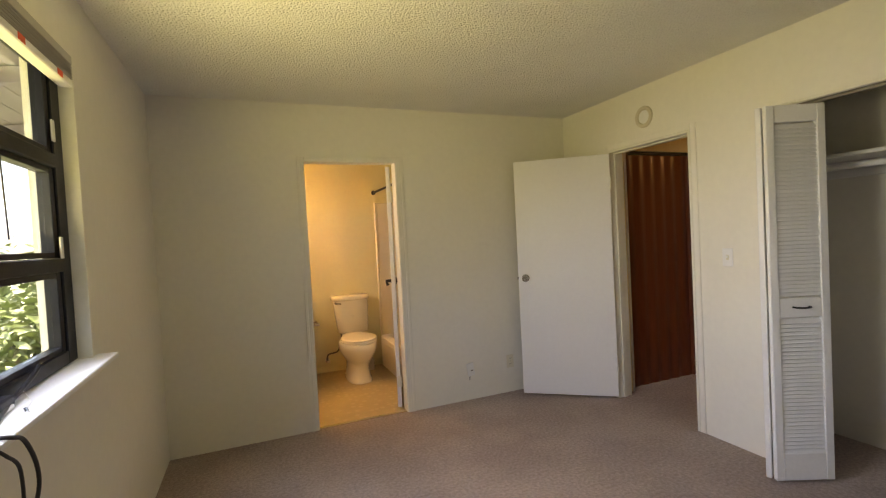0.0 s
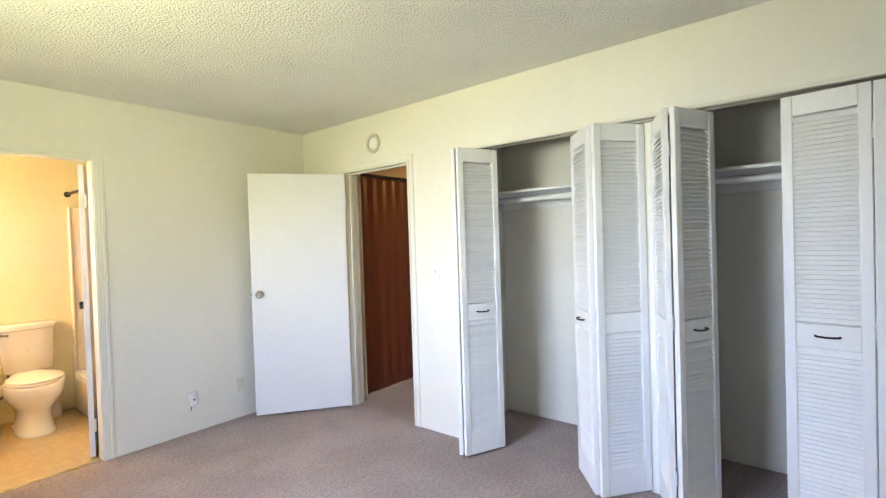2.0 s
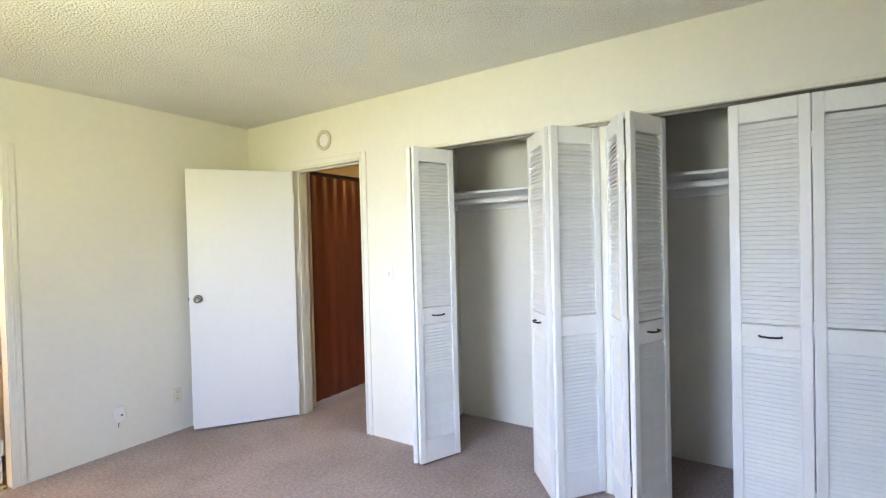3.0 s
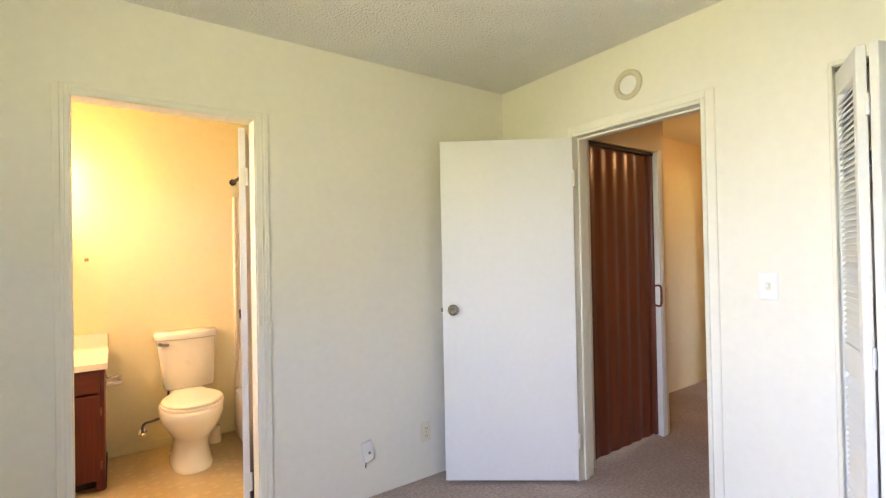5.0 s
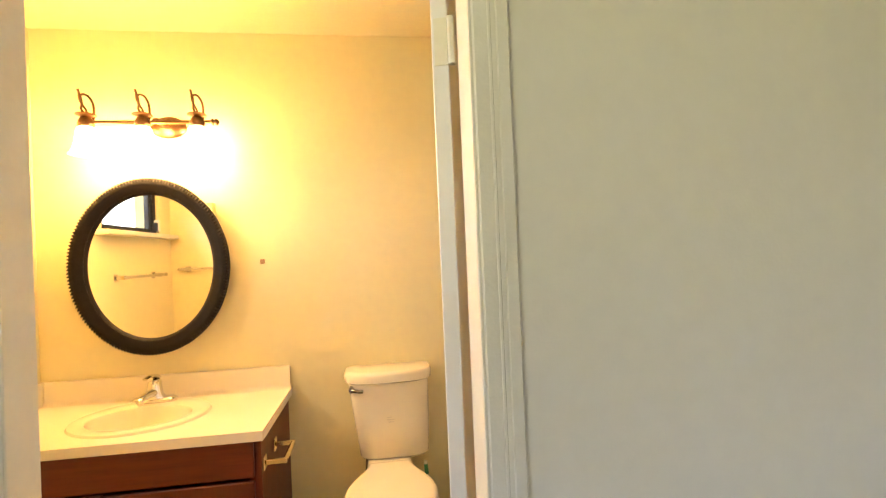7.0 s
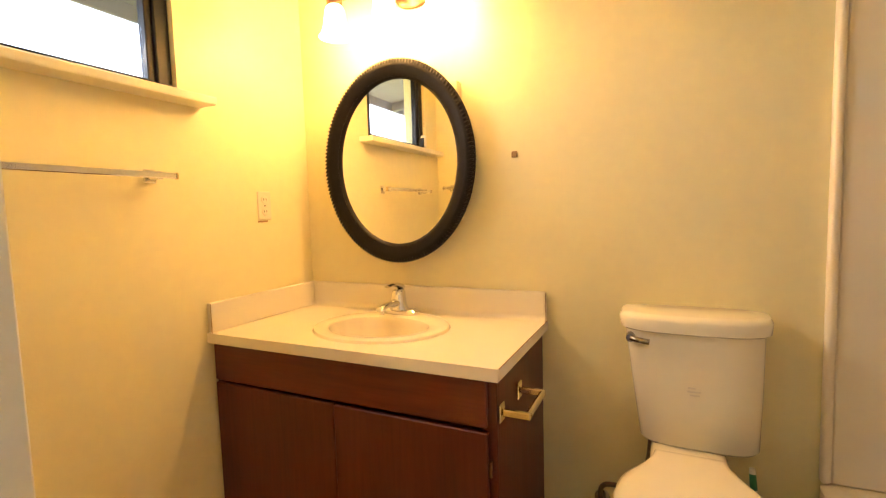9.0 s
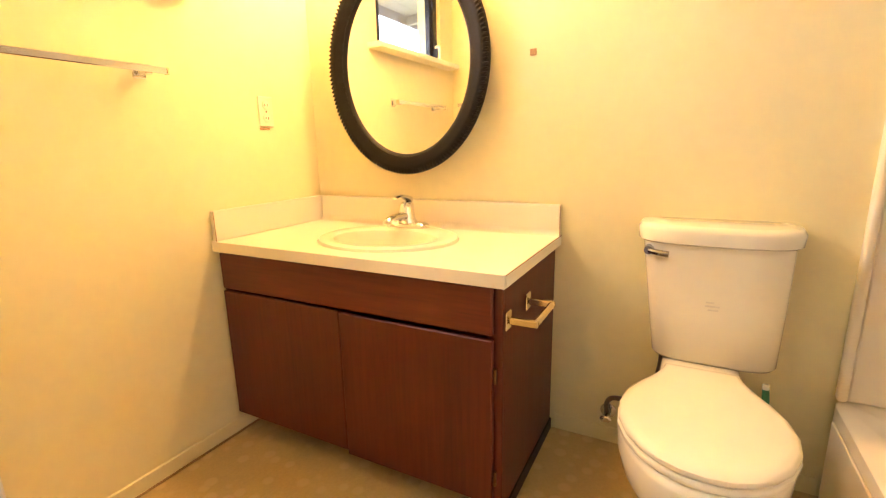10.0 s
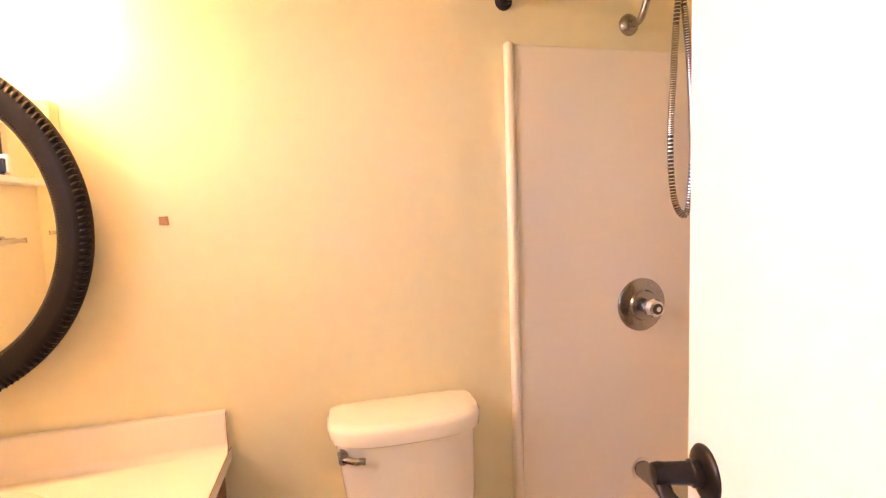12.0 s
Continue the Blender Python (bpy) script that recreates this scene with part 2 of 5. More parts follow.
BRAID = material("dark_braided_hose", (0.14, 0.11, 0.09), 0.4, 0.6, vary=0.3, fine=260.0, bump=0.6, bump_scale=300.0)
HOSE = material("ribbed_chrome_hose", (0.62, 0.60, 0.57), 0.2, 1.0, vary=0.05)
BLIND = material("grey_blind_slat", (0.42, 0.40, 0.37), 0.5, vary=0.05, random_value=0.08)
RAILWHITE = material("blind_rail_white", (0.80, 0.78, 0.74), 0.45, vary=0.03)
RED = material("orange_red_tag", (0.75, 0.09, 0.03), 0.5, vary=0.05)
GREEN = material("green_plastic", (0.02, 0.16, 0.07), 0.4, vary=0.1)
PATCH = material("brown_glue_patch", (0.36, 0.22, 0.11), 0.8, vary=0.3, fine=150.0)
INK = material("faded_grey_print", (0.66, 0.63, 0.56), 0.6, vary=0.05)
EAVE = wood("grey_painted_eave_board", (0.17, 0.15, 0.20), (0.25, 0.22, 0.29), (1, 0.05, 1), 9.0, 0.6, 0.0)
STUCCO = material("exterior_stucco", (0.62, 0.56, 0.45), 0.9, vary=0.08, bump=0.6, bump_scale=60.0, dist=0.006)
GRASS = material("lawn", (0.17, 0.18, 0.055), 0.9, vary=0.35, scale=0.6, fine=30.0, bump=0.8, bump_scale=40.0, dist=0.03, tint=(0.13, 0.14, 0.05), tint_scale=0.3)
LEAF = leaf_material("shrub_leaf")
BARK = material("grey_brown_bark", (0.14, 0.10, 0.07), 0.9, vary=0.3, scale=10.0, fine=60.0, bump=0.8, bump_scale=30.0, dist=0.01)
SHADE = glass_shade("frosted_lamp_glass", (1.0, 0.74, 0.38), 0.75)
HALLSHADE = glowing("hall_lamp_glass", (1.0, 0.74, 0.40), 0.7)
DOME = material("white_glass_dome", (0.82, 0.80, 0.72), 0.3, vary=0.01)

# ---- building blocks ----
ROOT = {}


def thing(name, label, category, at=(0, 0, 0), group="", kind="", rz=0.0):
    ob = new(name)
    ob.empty_display_size = 0.1
    ob.matrix_basis = pose(*at, 0, 0, rz)
    ROOT[ob] = ob.matrix_basis.copy()
    return tagged(ob, label, category, group, kind)


def mesh_of(name, bm, mat, smooth=None):
    me = bpy.data.meshes.new(name)
    bmesh.ops.recalc_face_normals(bm, faces=bm.faces[:])
    if smooth is not None:
        for f in bm.faces:
            f.smooth = True
        for e in bm.edges:
            e.smooth = len(e.link_faces) == 2 and e.calc_face_angle(0) < radians(smooth)
    bm.to_mesh(me)
    bm.free()
    me.materials.append(mat)
    return me


def part(name, bm, mat, parent, label="", smooth=None, m=None):
    """One mesh in world places under a thing or a part; with m, a mesh in its own axes put at m."""
    me = bm if isinstance(bm, bpy.types.Mesh) else mesh_of(name, bm, mat, smooth)
    ob = new(name, me)
    ob.parent = parent
    base = ROOT.get(parent, Matrix())
    ob.matrix_parent_inverse = base.inverted()
    ob.matrix_basis = m or Matrix()
    ROOT[ob] = ob.matrix_basis.copy()
    if label:
        ob["label"] = label
    return ob


def single(name, bm, mat, label, category, group="", kind="", smooth=None):
    ob = new(name, mesh_of(name, bm, mat, smooth))
    return tagged(ob, label, category, group, kind)


def structure(name, bm, mat, label, category, smooth=None):
    return single(name, bm, mat, label, category, kind="structure", smooth=smooth)


def box(bm, x0, x1, y0, y1, z0, z1, bevel=0.0, seg=1):
    """A box added to bm, with its edges rounded by bevel."""
    mid = ((x0 + x1) / 2, (y0 + y1) / 2, (z0 + z1) / 2)
    size = (abs(x1 - x0), abs(y1 - y0), abs(z1 - z0))
    vs = bmesh.ops.create_cube(bm, size=1.0, matrix=Matrix.LocRotScale(mid, None, size))["verts"]
    if bevel:
        es = list({e for v in vs for e in v.link_edges})
        bmesh.ops.bevel(bm, geom=es, offset=min(bevel, min(size) * 0.45), segments=seg, affect="EDGES", profile=0.5)
    return bm


def nb():
    return bmesh.new()


def bx(*a, **k):
    return box(nb(), *a, **k)


def rod(bm, p0, p1, r0, r1=None, seg=20):
    """A straight round bar from p0 to p1."""
    p0, p1 = Vector(p0), Vector(p1)
    m = Matrix.Translation((p0 + p1) / 2) @ (p1 - p0).to_track_quat("Z", "Y").to_matrix().to_4x4()
    bmesh.ops.create_cone(bm, cap_ends=True, segments=seg, radius1=r0, radius2=r0 if r1 is None else r1, depth=(p1 - p0).length, matrix=m)
    return bm


def lathe(bm, profile, m=None, seg=32):
    """Turns (radius, height) pairs round the local z axis."""
    m = m or Matrix()
    rings = []
    for r, z in profile:
        rings.append([bm.verts.new(m @ Vector((r * math.cos(a), r * math.sin(a), z))) for a in [2 * math.pi * i / seg for i in range(seg)]])
    for a, b in zip(rings, rings[1:]):
        for i in range(seg):
            bm.faces.new((a[i], a[(i + 1) % seg], b[(i + 1) % seg], b[i]))
    for ring in (rings[0], rings[-1]):
        bm.faces.new(ring)
    return bm


def loft(bm, rings, caps=True):
    """Skins closed rings of equal count."""
    vs = [[bm.verts.new(p) for p in ring] for ring in rings]
    n = len(vs[0])
    for a, b in zip(vs, vs[1:]):
        for i in range(n):
            bm.faces.new((a[i], a[(i + 1) % n], b[(i + 1) % n], b[i]))
    if caps:
        bm.faces.new(vs[0])
        bm.faces.new(vs[-1])
    return bm


def tube(bm, pts, r, seg=10, rounds=6):
    """A bent round tube through pts, smoothed."""
    P = [Vector(p) for p in pts]
    out = []
    for i in range(len(P) - 1):
        a, b, c, d = P[max(0, i - 1)], P[i], P[i + 1], P[min(len(P) - 1, i + 2)]
        for k in range(rounds):
            t = k / rounds
            out.append(0.5 * (2 * b + (c - a) * t + (2 * a - 5 * b + 4 * c - d) * t * t + (3 * b - a - 3 * c + d) * t ** 3))
    out.append(P[-1])
    rings, side = [], Vector((0.3, 0.5, 0.8))
    for i, p in enumerate(out):
        d = (out[min(i + 1, len(out) - 1)] - out[max(i - 1, 0)]).normalized()
        u = (side - d * side.dot(d)).normalized()
        side = u
        w = d.cross(u)
        rings.append([p + r * (math.cos(2 * math.pi * k / seg) * u + math.sin(2 * math.pi * k / seg) * w) for k in range(seg)])
    return loft(bm, rings)


def oval(cx, cy, z, ax, front, back, power=2.0, n=40, bow=None):
    """A closed ring in a level plane: half width ax, reaching front towards -y and back towards +y."""
    pts = []
    for i in range(n):
        a = 2 * math.pi * i / n
        c, s = math.cos(a), math.sin(a)
        e = 2.0 / (bow if bow and s < 0 else power)
        x = ax * math.copysign(abs(c) ** e, c)
        y = math.copysign(abs(s) ** e, s)
        pts.append(Vector((cx + x, cy + y * (back if y > 0 else front), z)))
    return pts


# ---- plan ----
XW, XE, YS, YN, ZC = -0.668, 2.713, -1.75, 3.57, 2.48     # the bedroom
T = 0.12                                                  # walls
YB, YB2, ZCB, XT = YN + 0.095, 5.15, 2.48, 2.02               # the bathroom, and the far side of its tub
BDX0, BDX1, BDZ = 0.333, 1.040, 2.043                     # bathroom doorway
HDY0, HDY1, HDZ = 2.224, 2.965, 2.045                     # hall doorway
CY0, CY1, CZ, XC2 = -0.735, 1.752, 2.058, 3.41            # closet opening and its back
XH, YH0, YH1, YH2 = 5.50, 2.08, 3.03, 3.54                # hall
WY0, WY1, WZ0, WZ1 = 0.72, 2.168, 1.02, 2.205             # bedroom window
VY0, VY1, VZ0, VZ1 = 3.84, 4.535, 1.588, 2.12               # bathroom window
XO = XW - 0.16                                            # outer face of the house wall

# floors and ground
structure("floor_bedroom", bx(XW - 0.05, XC2 + 0.05, YS - 0.05, YN + 0.035, -0.12, 0), CARPET, "mottled taupe wall-to-wall carpet", "carpet")
structure("floor_bathroom", bx(XW - 0.05, XT + 0.05, YN + 0.035, YB2 + 0.05, -0.12, -0.004), VINYL, "tan sheet vinyl floor printed with pale pebbles", "floor")
structure("floor_hall", bx(XC2 + 0.05, 8.45, 0.9, 4.1, -0.12, 0), CARPET, "taupe carpet running through the hall", "carpet")
structure("threshold", bx(BDX0, BDX1, YN + 0.018, YN + 0.052, -0.01, 0.006, bevel=0.003), BRASSY, "thin metal carpet strip under the bathroom door", "threshold")

# ceilings
structure("ceiling_bedroom", bx(XW, XC2 + 0.1, YS, YN, ZC, ZC + 0.1), CEIL, "off-white sprayed popcorn ceiling", "ceiling")
structure("ceiling_bathroom", bx(XW, XT, YB, YB2, ZCB, ZCB + 0.1), BATHCEIL, "pale yellow painted bathroom ceiling", "ceiling")
structure("ceiling_hall", bx(XE + T, 8.4, 0.9, 4.1, 2.44, 2.485), BATHCEIL, "warm cream painted hall ceiling", "ceiling")

# west wall of the house, with two windows through it
b = nb()
for y0, y1, z0, z1 in ((YS - T, WY0, -0.1, 2.6), (WY0, WY1, -0.1, WZ0), (WY0, WY1, WZ1, 2.6), (WY1, YN + T / 2, -0.1, 2.6)):
    box(b, XO, XW, y0, y1, z0, z1)
structure("wall_west_bedroom", b, WALL, "cream painted wall under the bedroom window", "wall")
b = nb()
for y0, y1, z0, z1 in ((YN + T / 2, VY0, -0.1, 2.6), (VY0, VY1, -0.1, VZ0), (VY0, VY1, VZ1, 2.6), (VY1, YB2 + T, -0.1, 2.6)):
    box(b, XO, XW, y0, y1, z0, z1)
structure("wall_west_bathroom", b, BATHWALL, "pale yellow wall below the high bathroom window", "wall")

# wall between bedroom and bathroom: a bedroom skin and a bathroom skin
for nm, y0, y1, mt, lb in (("wall_north_bedroom", YN, YN + T / 2, WALL, "cream wall with the bathroom doorway in it"),
                           ("wall_south_bathroom", YN + T / 2, YB, BATHWALL, "pale yellow bathroom wall beside the door")):
    b = nb()
    xl = BDX0 - (0.02 if nm == "wall_north_bedroom" else 0.042)
    box(b, XW, xl, y0, y1, -0.1, 2.6)
    box(b, xl, BDX1 + 0.02, y0, y1, BDZ + 0.02, 2.6)
    box(b, BDX1 + 0.02, XE + T if nm == "wall_north_bedroom" else XT, y0, y1, -0.1, 2.6)
    structure(nm, b, mt, lb, "wall")

# east wall: hall doorway, closet opening
b = nb()
box(b, XE, XE + T, HDY1 + 0.02, YN, -0.1, 2.6)
box(b, XE, XE + T, HDY0 - 0.02, HDY1 + 0.02, HDZ + 0.02, 2.6)
box(b, XE, XE + T, CY1, HDY0 - 0.02, -0.1, 2.6)
box(b, XE, XE + T, CY0, CY1, CZ, 2.6)
box(b, XE, XE + T, YS, CY0, -0.1, 2.6)
structure("wall_east_bedroom", b, WALL, "cream wall over the closets and hall doorway", "wall")
structure("wall_south_bedroom", bx(XW - 0.16, XC2 + 0.1, YS - T, YS, -0.1, 2.6), WALL, "plain cream wall closing the bedroom", "wall")

# closets
structure("wall_closet_back", bx(XC2, XC2 + 0.1, CY0 - 0.2, 1.96, -0.1, 2.6), WALL, "cream closet back wall", "wall")
structure("wall_closet_end", bx(XE + T, XC2, 1.80, 1.96, -0.1, 2.6), WALL, "cream closet end wall", "wall")
structure("wall_closet_far_end", bx(XE + T, XC2, CY0 - 0.2, CY0 - 0.06, -0.1, 2.6), WALL, "cream closet end wall", "wall")
structure("wall_closet_partition", bx(XE + 0.05, XC2, 0.452, 0.502, -0.1, CZ + 0.3), WALL, "thin partition between the two closets", "wall")
for y0, y1 in ((0.502, 1.80), (CY0 - 0.06, 0.452)):
    s = thing("closet_shelf", "white painted closet shelf with hanging rod below it", "shelf", ((3.2), (y0 + y1) / 2, 1.76), "closet shelves")
    part("board", bx(3.06, XC2, y0, y1, 1.765, 1.785, bevel=0.003), WHITE, s)
    part("hanging_rod", rod(nb(), (3.10, y0, 1.712), (3.10, y1, 1.712), 0.017), WHITE, s, smooth=40)
    part("cleat", bx(XC2 - 0.02, XC2, y0, y1, 1.665, 1.765, bevel=0.003), WHITE, s)
    part("side_cleat", bx(3.0, XC2 - 0.02, y1 - 0.018, y1, 1.675, 1.765, bevel=0.003), WHITE, s)
    part("side_cleat", bx(3.0, XC2 - 0.02, y0, y0 + 0.018, 1.675, 1.765, bevel=0.003), WHITE, s)
b = nb()
box(b, XE - 0.006, XE + T, CY1 - 0.012, CY1 + 0.002, 0, CZ, bevel=0.002)
structure("trim_closet_jamb", b, TRIM, "narrow white closet jamb", "trim")
structure("trim_closet_jamb_far", bx(XE - 0.006, XE + T, CY0 - 0.002, CY0 + 0.012, 0, CZ, bevel=0.002), TRIM, "narrow white closet jamb", "trim")
structure("trim_closet_header", bx(XE - 0.008, XE + 0.02, CY0, CY1, CZ - 0.006, CZ + 0.012, bevel=0.003), TRIM, "narrow white bead under the closet header", "trim")
structure("closet_track", bx(XE + 0.025, XE + 0.055, CY0 + 0.013, CY1 - 0.013, CZ - 0.022, CZ - 0.001, bevel=0.002), NICKEL, "grey metal sliding track over the closet doors", "track")

# ---- bifold louvred closet doors ----
PW, PT, PZ0, PZ1 = 0.306, 0.028, 0.016, 2.030
SLATS = {}
for side in (-1, 1):
    slat_b = box(nb(), 0.043, PW - 0.043, -0.0024, 0.0024, -0.0178, 0.0178)
    bmesh.ops.rotate(slat_b, cent=(0, 0, 0), matrix=Matrix.Rotation(radians(38 * side), 3, "X"), verts=slat_b.verts[:])
    SLATS[side] = mesh_of("slat", slat_b, LOUVRE)


def panel_frame():
    b = nb()
    box(b, 0, 0.043, -PT / 2, PT / 2, PZ0, PZ1, bevel=0.003)
    box(b, PW - 0.043, PW, -PT / 2, PT / 2, PZ0, PZ1, bevel=0.003)
    for z0, z1 in ((PZ0, 0.165), (0.900, 1.006), (1.940, PZ1)):
        box(b, 0.0432, PW - 0.0432, -PT / 2 + 0.001, PT / 2 - 0.001, z0, z1, bevel=0.003)
    return mesh_of("panel", b, LOUVRE)


FRAME = panel_frame()


def pull_mesh(side):
    b = nb()
    y = side * (PT / 2)
    tube(b, [(PW / 2 - 0.042, y, 0.957), (PW / 2 - 0.040, y + side * 0.018, 0.9565), (PW / 2 - 0.02, y + side * 0.026, 0.9555), (PW / 2, y + side * 0.028, 0.955),
             (PW / 2 + 0.02, y + side * 0.026, 0.9555), (PW / 2 + 0.040, y + side * 0.018, 0.9565), (PW / 2 + 0.042, y, 0.957)], 0.0048, 8, 4)
    return mesh_of("pull", b, DARKMETAL, 60)


def panel(parent, p0, p1, pull_side, slope):
    """A louvred leaf from p0 to p1 in the plan; its own y axis points to the left of that way."""
    d = Vector(p1) - Vector(p0)
    m = pose(p0[0], p0[1], 0, 0, 0, math.degrees(math.atan2(d.y, d.x)))
    ob = part("panel", FRAME, LOUVRE, parent, m=m)
    z = 0.180
    while z < 1.932:
        if not 0.888 < z < 1.020:
            s = new("slat", SLATS[slope])
            s.parent = ob
            s.matrix_basis = pose(0, 0, z)
        z += 0.0212
    if pull_side:
        h = new("pull", pull_mesh(pull_side))
        h.parent = ob
        h["label"] = "dark bent metal pull"
    return ob


def hinge(parent, x, y, z):
    part("hinge", rod(nb(), (x, y, z - 0.035), (x, y, z + 0.035), 0.006, seg=10), WHITE, parent, smooth=40)


TX = 2.762


def bifold(pivot, end, label, pull_side=1, x=TX):
    """Two leaves hinged together: one turns on the pivot's y, the other runs to the end's y on the track."""
    half = abs(end - pivot) / 2
    depth = math.sqrt(max(0.0, PW * PW - half * half))
    apex = (x - depth, (pivot + end) / 2)
    s = 1 if end > pivot else -1
    t = thing("bifold_closet_door", label, "closet door", (x, pivot, 0), "louvred bifold closet doors")
    gap = 0.016 * s * depth / PW + 0.0015 * s
    panel(t, (x, pivot), (apex[0], apex[1] - gap), 0, s)
    a, c = (apex[0], apex[1] + gap), (x, end)
    side = -pull_side if s < 0 else pull_side
    panel(t, a, c, side, s)
    for z in (0.25, 1.0, 1.83):
        hinge(t, apex[0] - 0.006, apex[1], z)
    return t


bifold(1.735, 1.455, "white louvred bifold door folded open beside the hall doorway", 1)
bifold(0.505, 0.905, "white louvred bifold door folded half open at the middle of the closet", 1)
bifold(0.448, 0.178, "white louvred bifold door folded open on the second closet", 1)
bifold(-0.722, -0.112, "white louvred bifold door standing closed over the second closet", 1, x=2.725)

# ---- door frames ----


def casing_side(b, x0, x1, y, z1, step):
    box(b, x0, x1, y - 0.007, y, 0, z1, bevel=0.003)
    s0, s1 = (x0, x0 + 0.022) if step < 0 else (x1 - 0.022, x1)
    box(b, s0, s1, y - 0.011, y - 0.0065, 0, z1, bevel=0.003)
    i0, i1 = (x0 + 0.030, x0 + 0.036) if step < 0 else (x1 - 0.036, x1 - 0.030)
    box(b, i0, i1, y - 0.009, y - 0.0065, 0, z1, bevel=0.002)


b = nb()
casing_side(b, BDX0 - 0.056, BDX0 - 0.004, YN, BDZ + 0.045, -1)
casing_side(b, BDX1 + 0.006, BDX1 + 0.068, YN, BDZ + 0.045, 1)
box(b, BDX0 - 0.0035, BDX1 + 0.0055, YN - 0.007, YN, BDZ + 0.004, BDZ + 0.045, bevel=0.003)
box(b, BDX0 - 0.0035, BDX1 + 0.0055, YN - 0.011, YN - 0.0065, BDZ + 0.026, BDZ + 0.044, bevel=0.003)
structure("trim_bathroom_door", b, WALL, "cream stepped casing round the bathroom doorway", "trim")
b = nb()
box(b, BDX0 - 0.02, BDX0, YN - 0.004, YN + 0.0555, 0, BDZ + 0.02, bevel=0.002)
box(b, BDX0 - 0.042, BDX0 - 0.022, YN + 0.056, YB + 0.004, 0, BDZ + 0.02, bevel=0.002)
box(b, BDX1, BDX1 + 0.02, YN - 0.004, YB + 0.004, 0, BDZ + 0.02, bevel=0.002)
box(b, BDX0 + 0.0005, BDX1 - 0.0005, YN - 0.004, YB + 0.004, BDZ, BDZ + 0.02, bevel=0.002)
structure("door_jamb_bathroom", b, TRIM, "cream painted jamb and stop of the bathroom doorway", "door frame")
sp = thing("strike_plate", "dark metal strike plate let into the door jamb", "strike plate", (BDX0, YB - 0.02, 0.93), kind="structure")
part("plate", bx(BDX0 - 0.0218, BDX0 - 0.0195, YB - 0.034, YB - 0.018, 0.990, 1.026, bevel=0.001), DARKMETAL, sp)

b = nb()
box(b, XE - 0.012, XE + T + 0.012, HDY0 - 0.02, HDY0, 0, HDZ + 0.02, bevel=0.003)
box(b, XE - 0.012, XE + T + 0.012, HDY1, HDY1 + 0.02, 0, HDZ + 0.02, bevel=0.003)
box(b, XE - 0.012, XE + T + 0.012, HDY0 + 0.0005, HDY1 - 0.0005, HDZ, HDZ + 0.02, bevel=0.003)
box(b, XE + 0.04, XE + 0.075, HDY0, HDY0 + 0.011, 0, HDZ, bevel=0.002)
box(b, XE + 0.04, XE + 0.075, HDY1 - 0.011, HDY1, 0, HDZ, bevel=0.002)
box(b, XE + 0.04, XE + 0.075, HDY0 + 0.0115, HDY1 - 0.0115, HDZ - 0.011, HDZ - 0.0005, bevel=0.002)
structure("door_jamb_hall", b, TRIM, "cream painted jamb of the hall doorway", "door frame")
b = nb()
box(b, XE - 0.010, XE, HDY0 - 0.062, HDY0 - 0.0205, 0, HDZ + 0.06, bevel=0.003)
box(b, XE - 0.010, XE, HDY1 + 0.0205, HDY1 + 0.05, 0, HDZ + 0.06, bevel=0.003)
box(b, XE - 0.010, XE, HDY0 - 0.02, HDY1 + 0.02, HDZ + 0.0205, HDZ + 0.06, bevel=0.003)
structure("trim_hall_door", b, WALL, "flat casing painted like the wall round the hall doorway", "trim")
part("strike_plate", bx(XE + 0.006, XE + 0.034, HDY0, HDY0 + 0.002, 0.985, 1.045, bevel=0.0008), NICKEL, bpy.data.objects["door_jamb_hall"])


def round_knob(parent, at, axis, mat, label=""):
    m = Matrix.Translation(at) @ Vector(axis).to_track_quat("Z", "Y").to_matrix().to_4x4()
    k = part("knob", lathe(nb(), [(0.011, 0.0), (0.011, 0.022), (0.016, 0.027), (0.026, 0.034), (0.0285, 0.045), (0.025, 0.056), (0.017, 0.060), (0.0165, 0.056), (0.004, 0.055)], m), mat, parent, label, smooth=45)
    part("rose", lathe(nb(), [(0.033, 0.0), (0.033, 0.004), (0.026, 0.010), (0.012, 0.012)], m), mat, k, smooth=35)
    return k


# bedroom door, open into the room
HX, HY, EX, EY = 2.690, 2.952, 2.068, 3.432
d = Vector((EX - HX, EY - HY, 0))
LEN = d.length
yaw = math.degrees(math.atan2(d.y, d.x))
dm = pose(HX, HY, 0, 0, 0, yaw)
door = thing("door_1", "flat white painted bedroom door standing open", "door", (HX, HY, 0), kind="structure")
part("door_leaf", bx(0, LEN, -0.037, 0, 0.018, 2.038, bevel=0.002), DOORWHITE, door, m=dm)
nrm = (dm.to_3x3() @ Vector((0, 1, 0)))
kp = dm @ Vector((LEN - 0.062, 0, 1.03))
round_knob(door, kp, nrm, NICKEL, "worn round nickel knob")
round_knob(door, dm @ Vector((LEN - 0.062, -0.037, 1.03)), -nrm, NICKEL, "worn round nickel knob")
part("latch", bx(LEN, LEN + 0.010, -0.026, -0.012, 1.018, 1.042, bevel=0.003), NICKEL, door, m=dm)
for z in (0.25, 1.80):
    part("hinge", rod(nb(), (HX + 0.006, HY - 0.002, z - 0.045), (HX + 0.006, HY - 0.002, z + 0.045), 0.007, seg=12), TRIM, door, smooth=40)

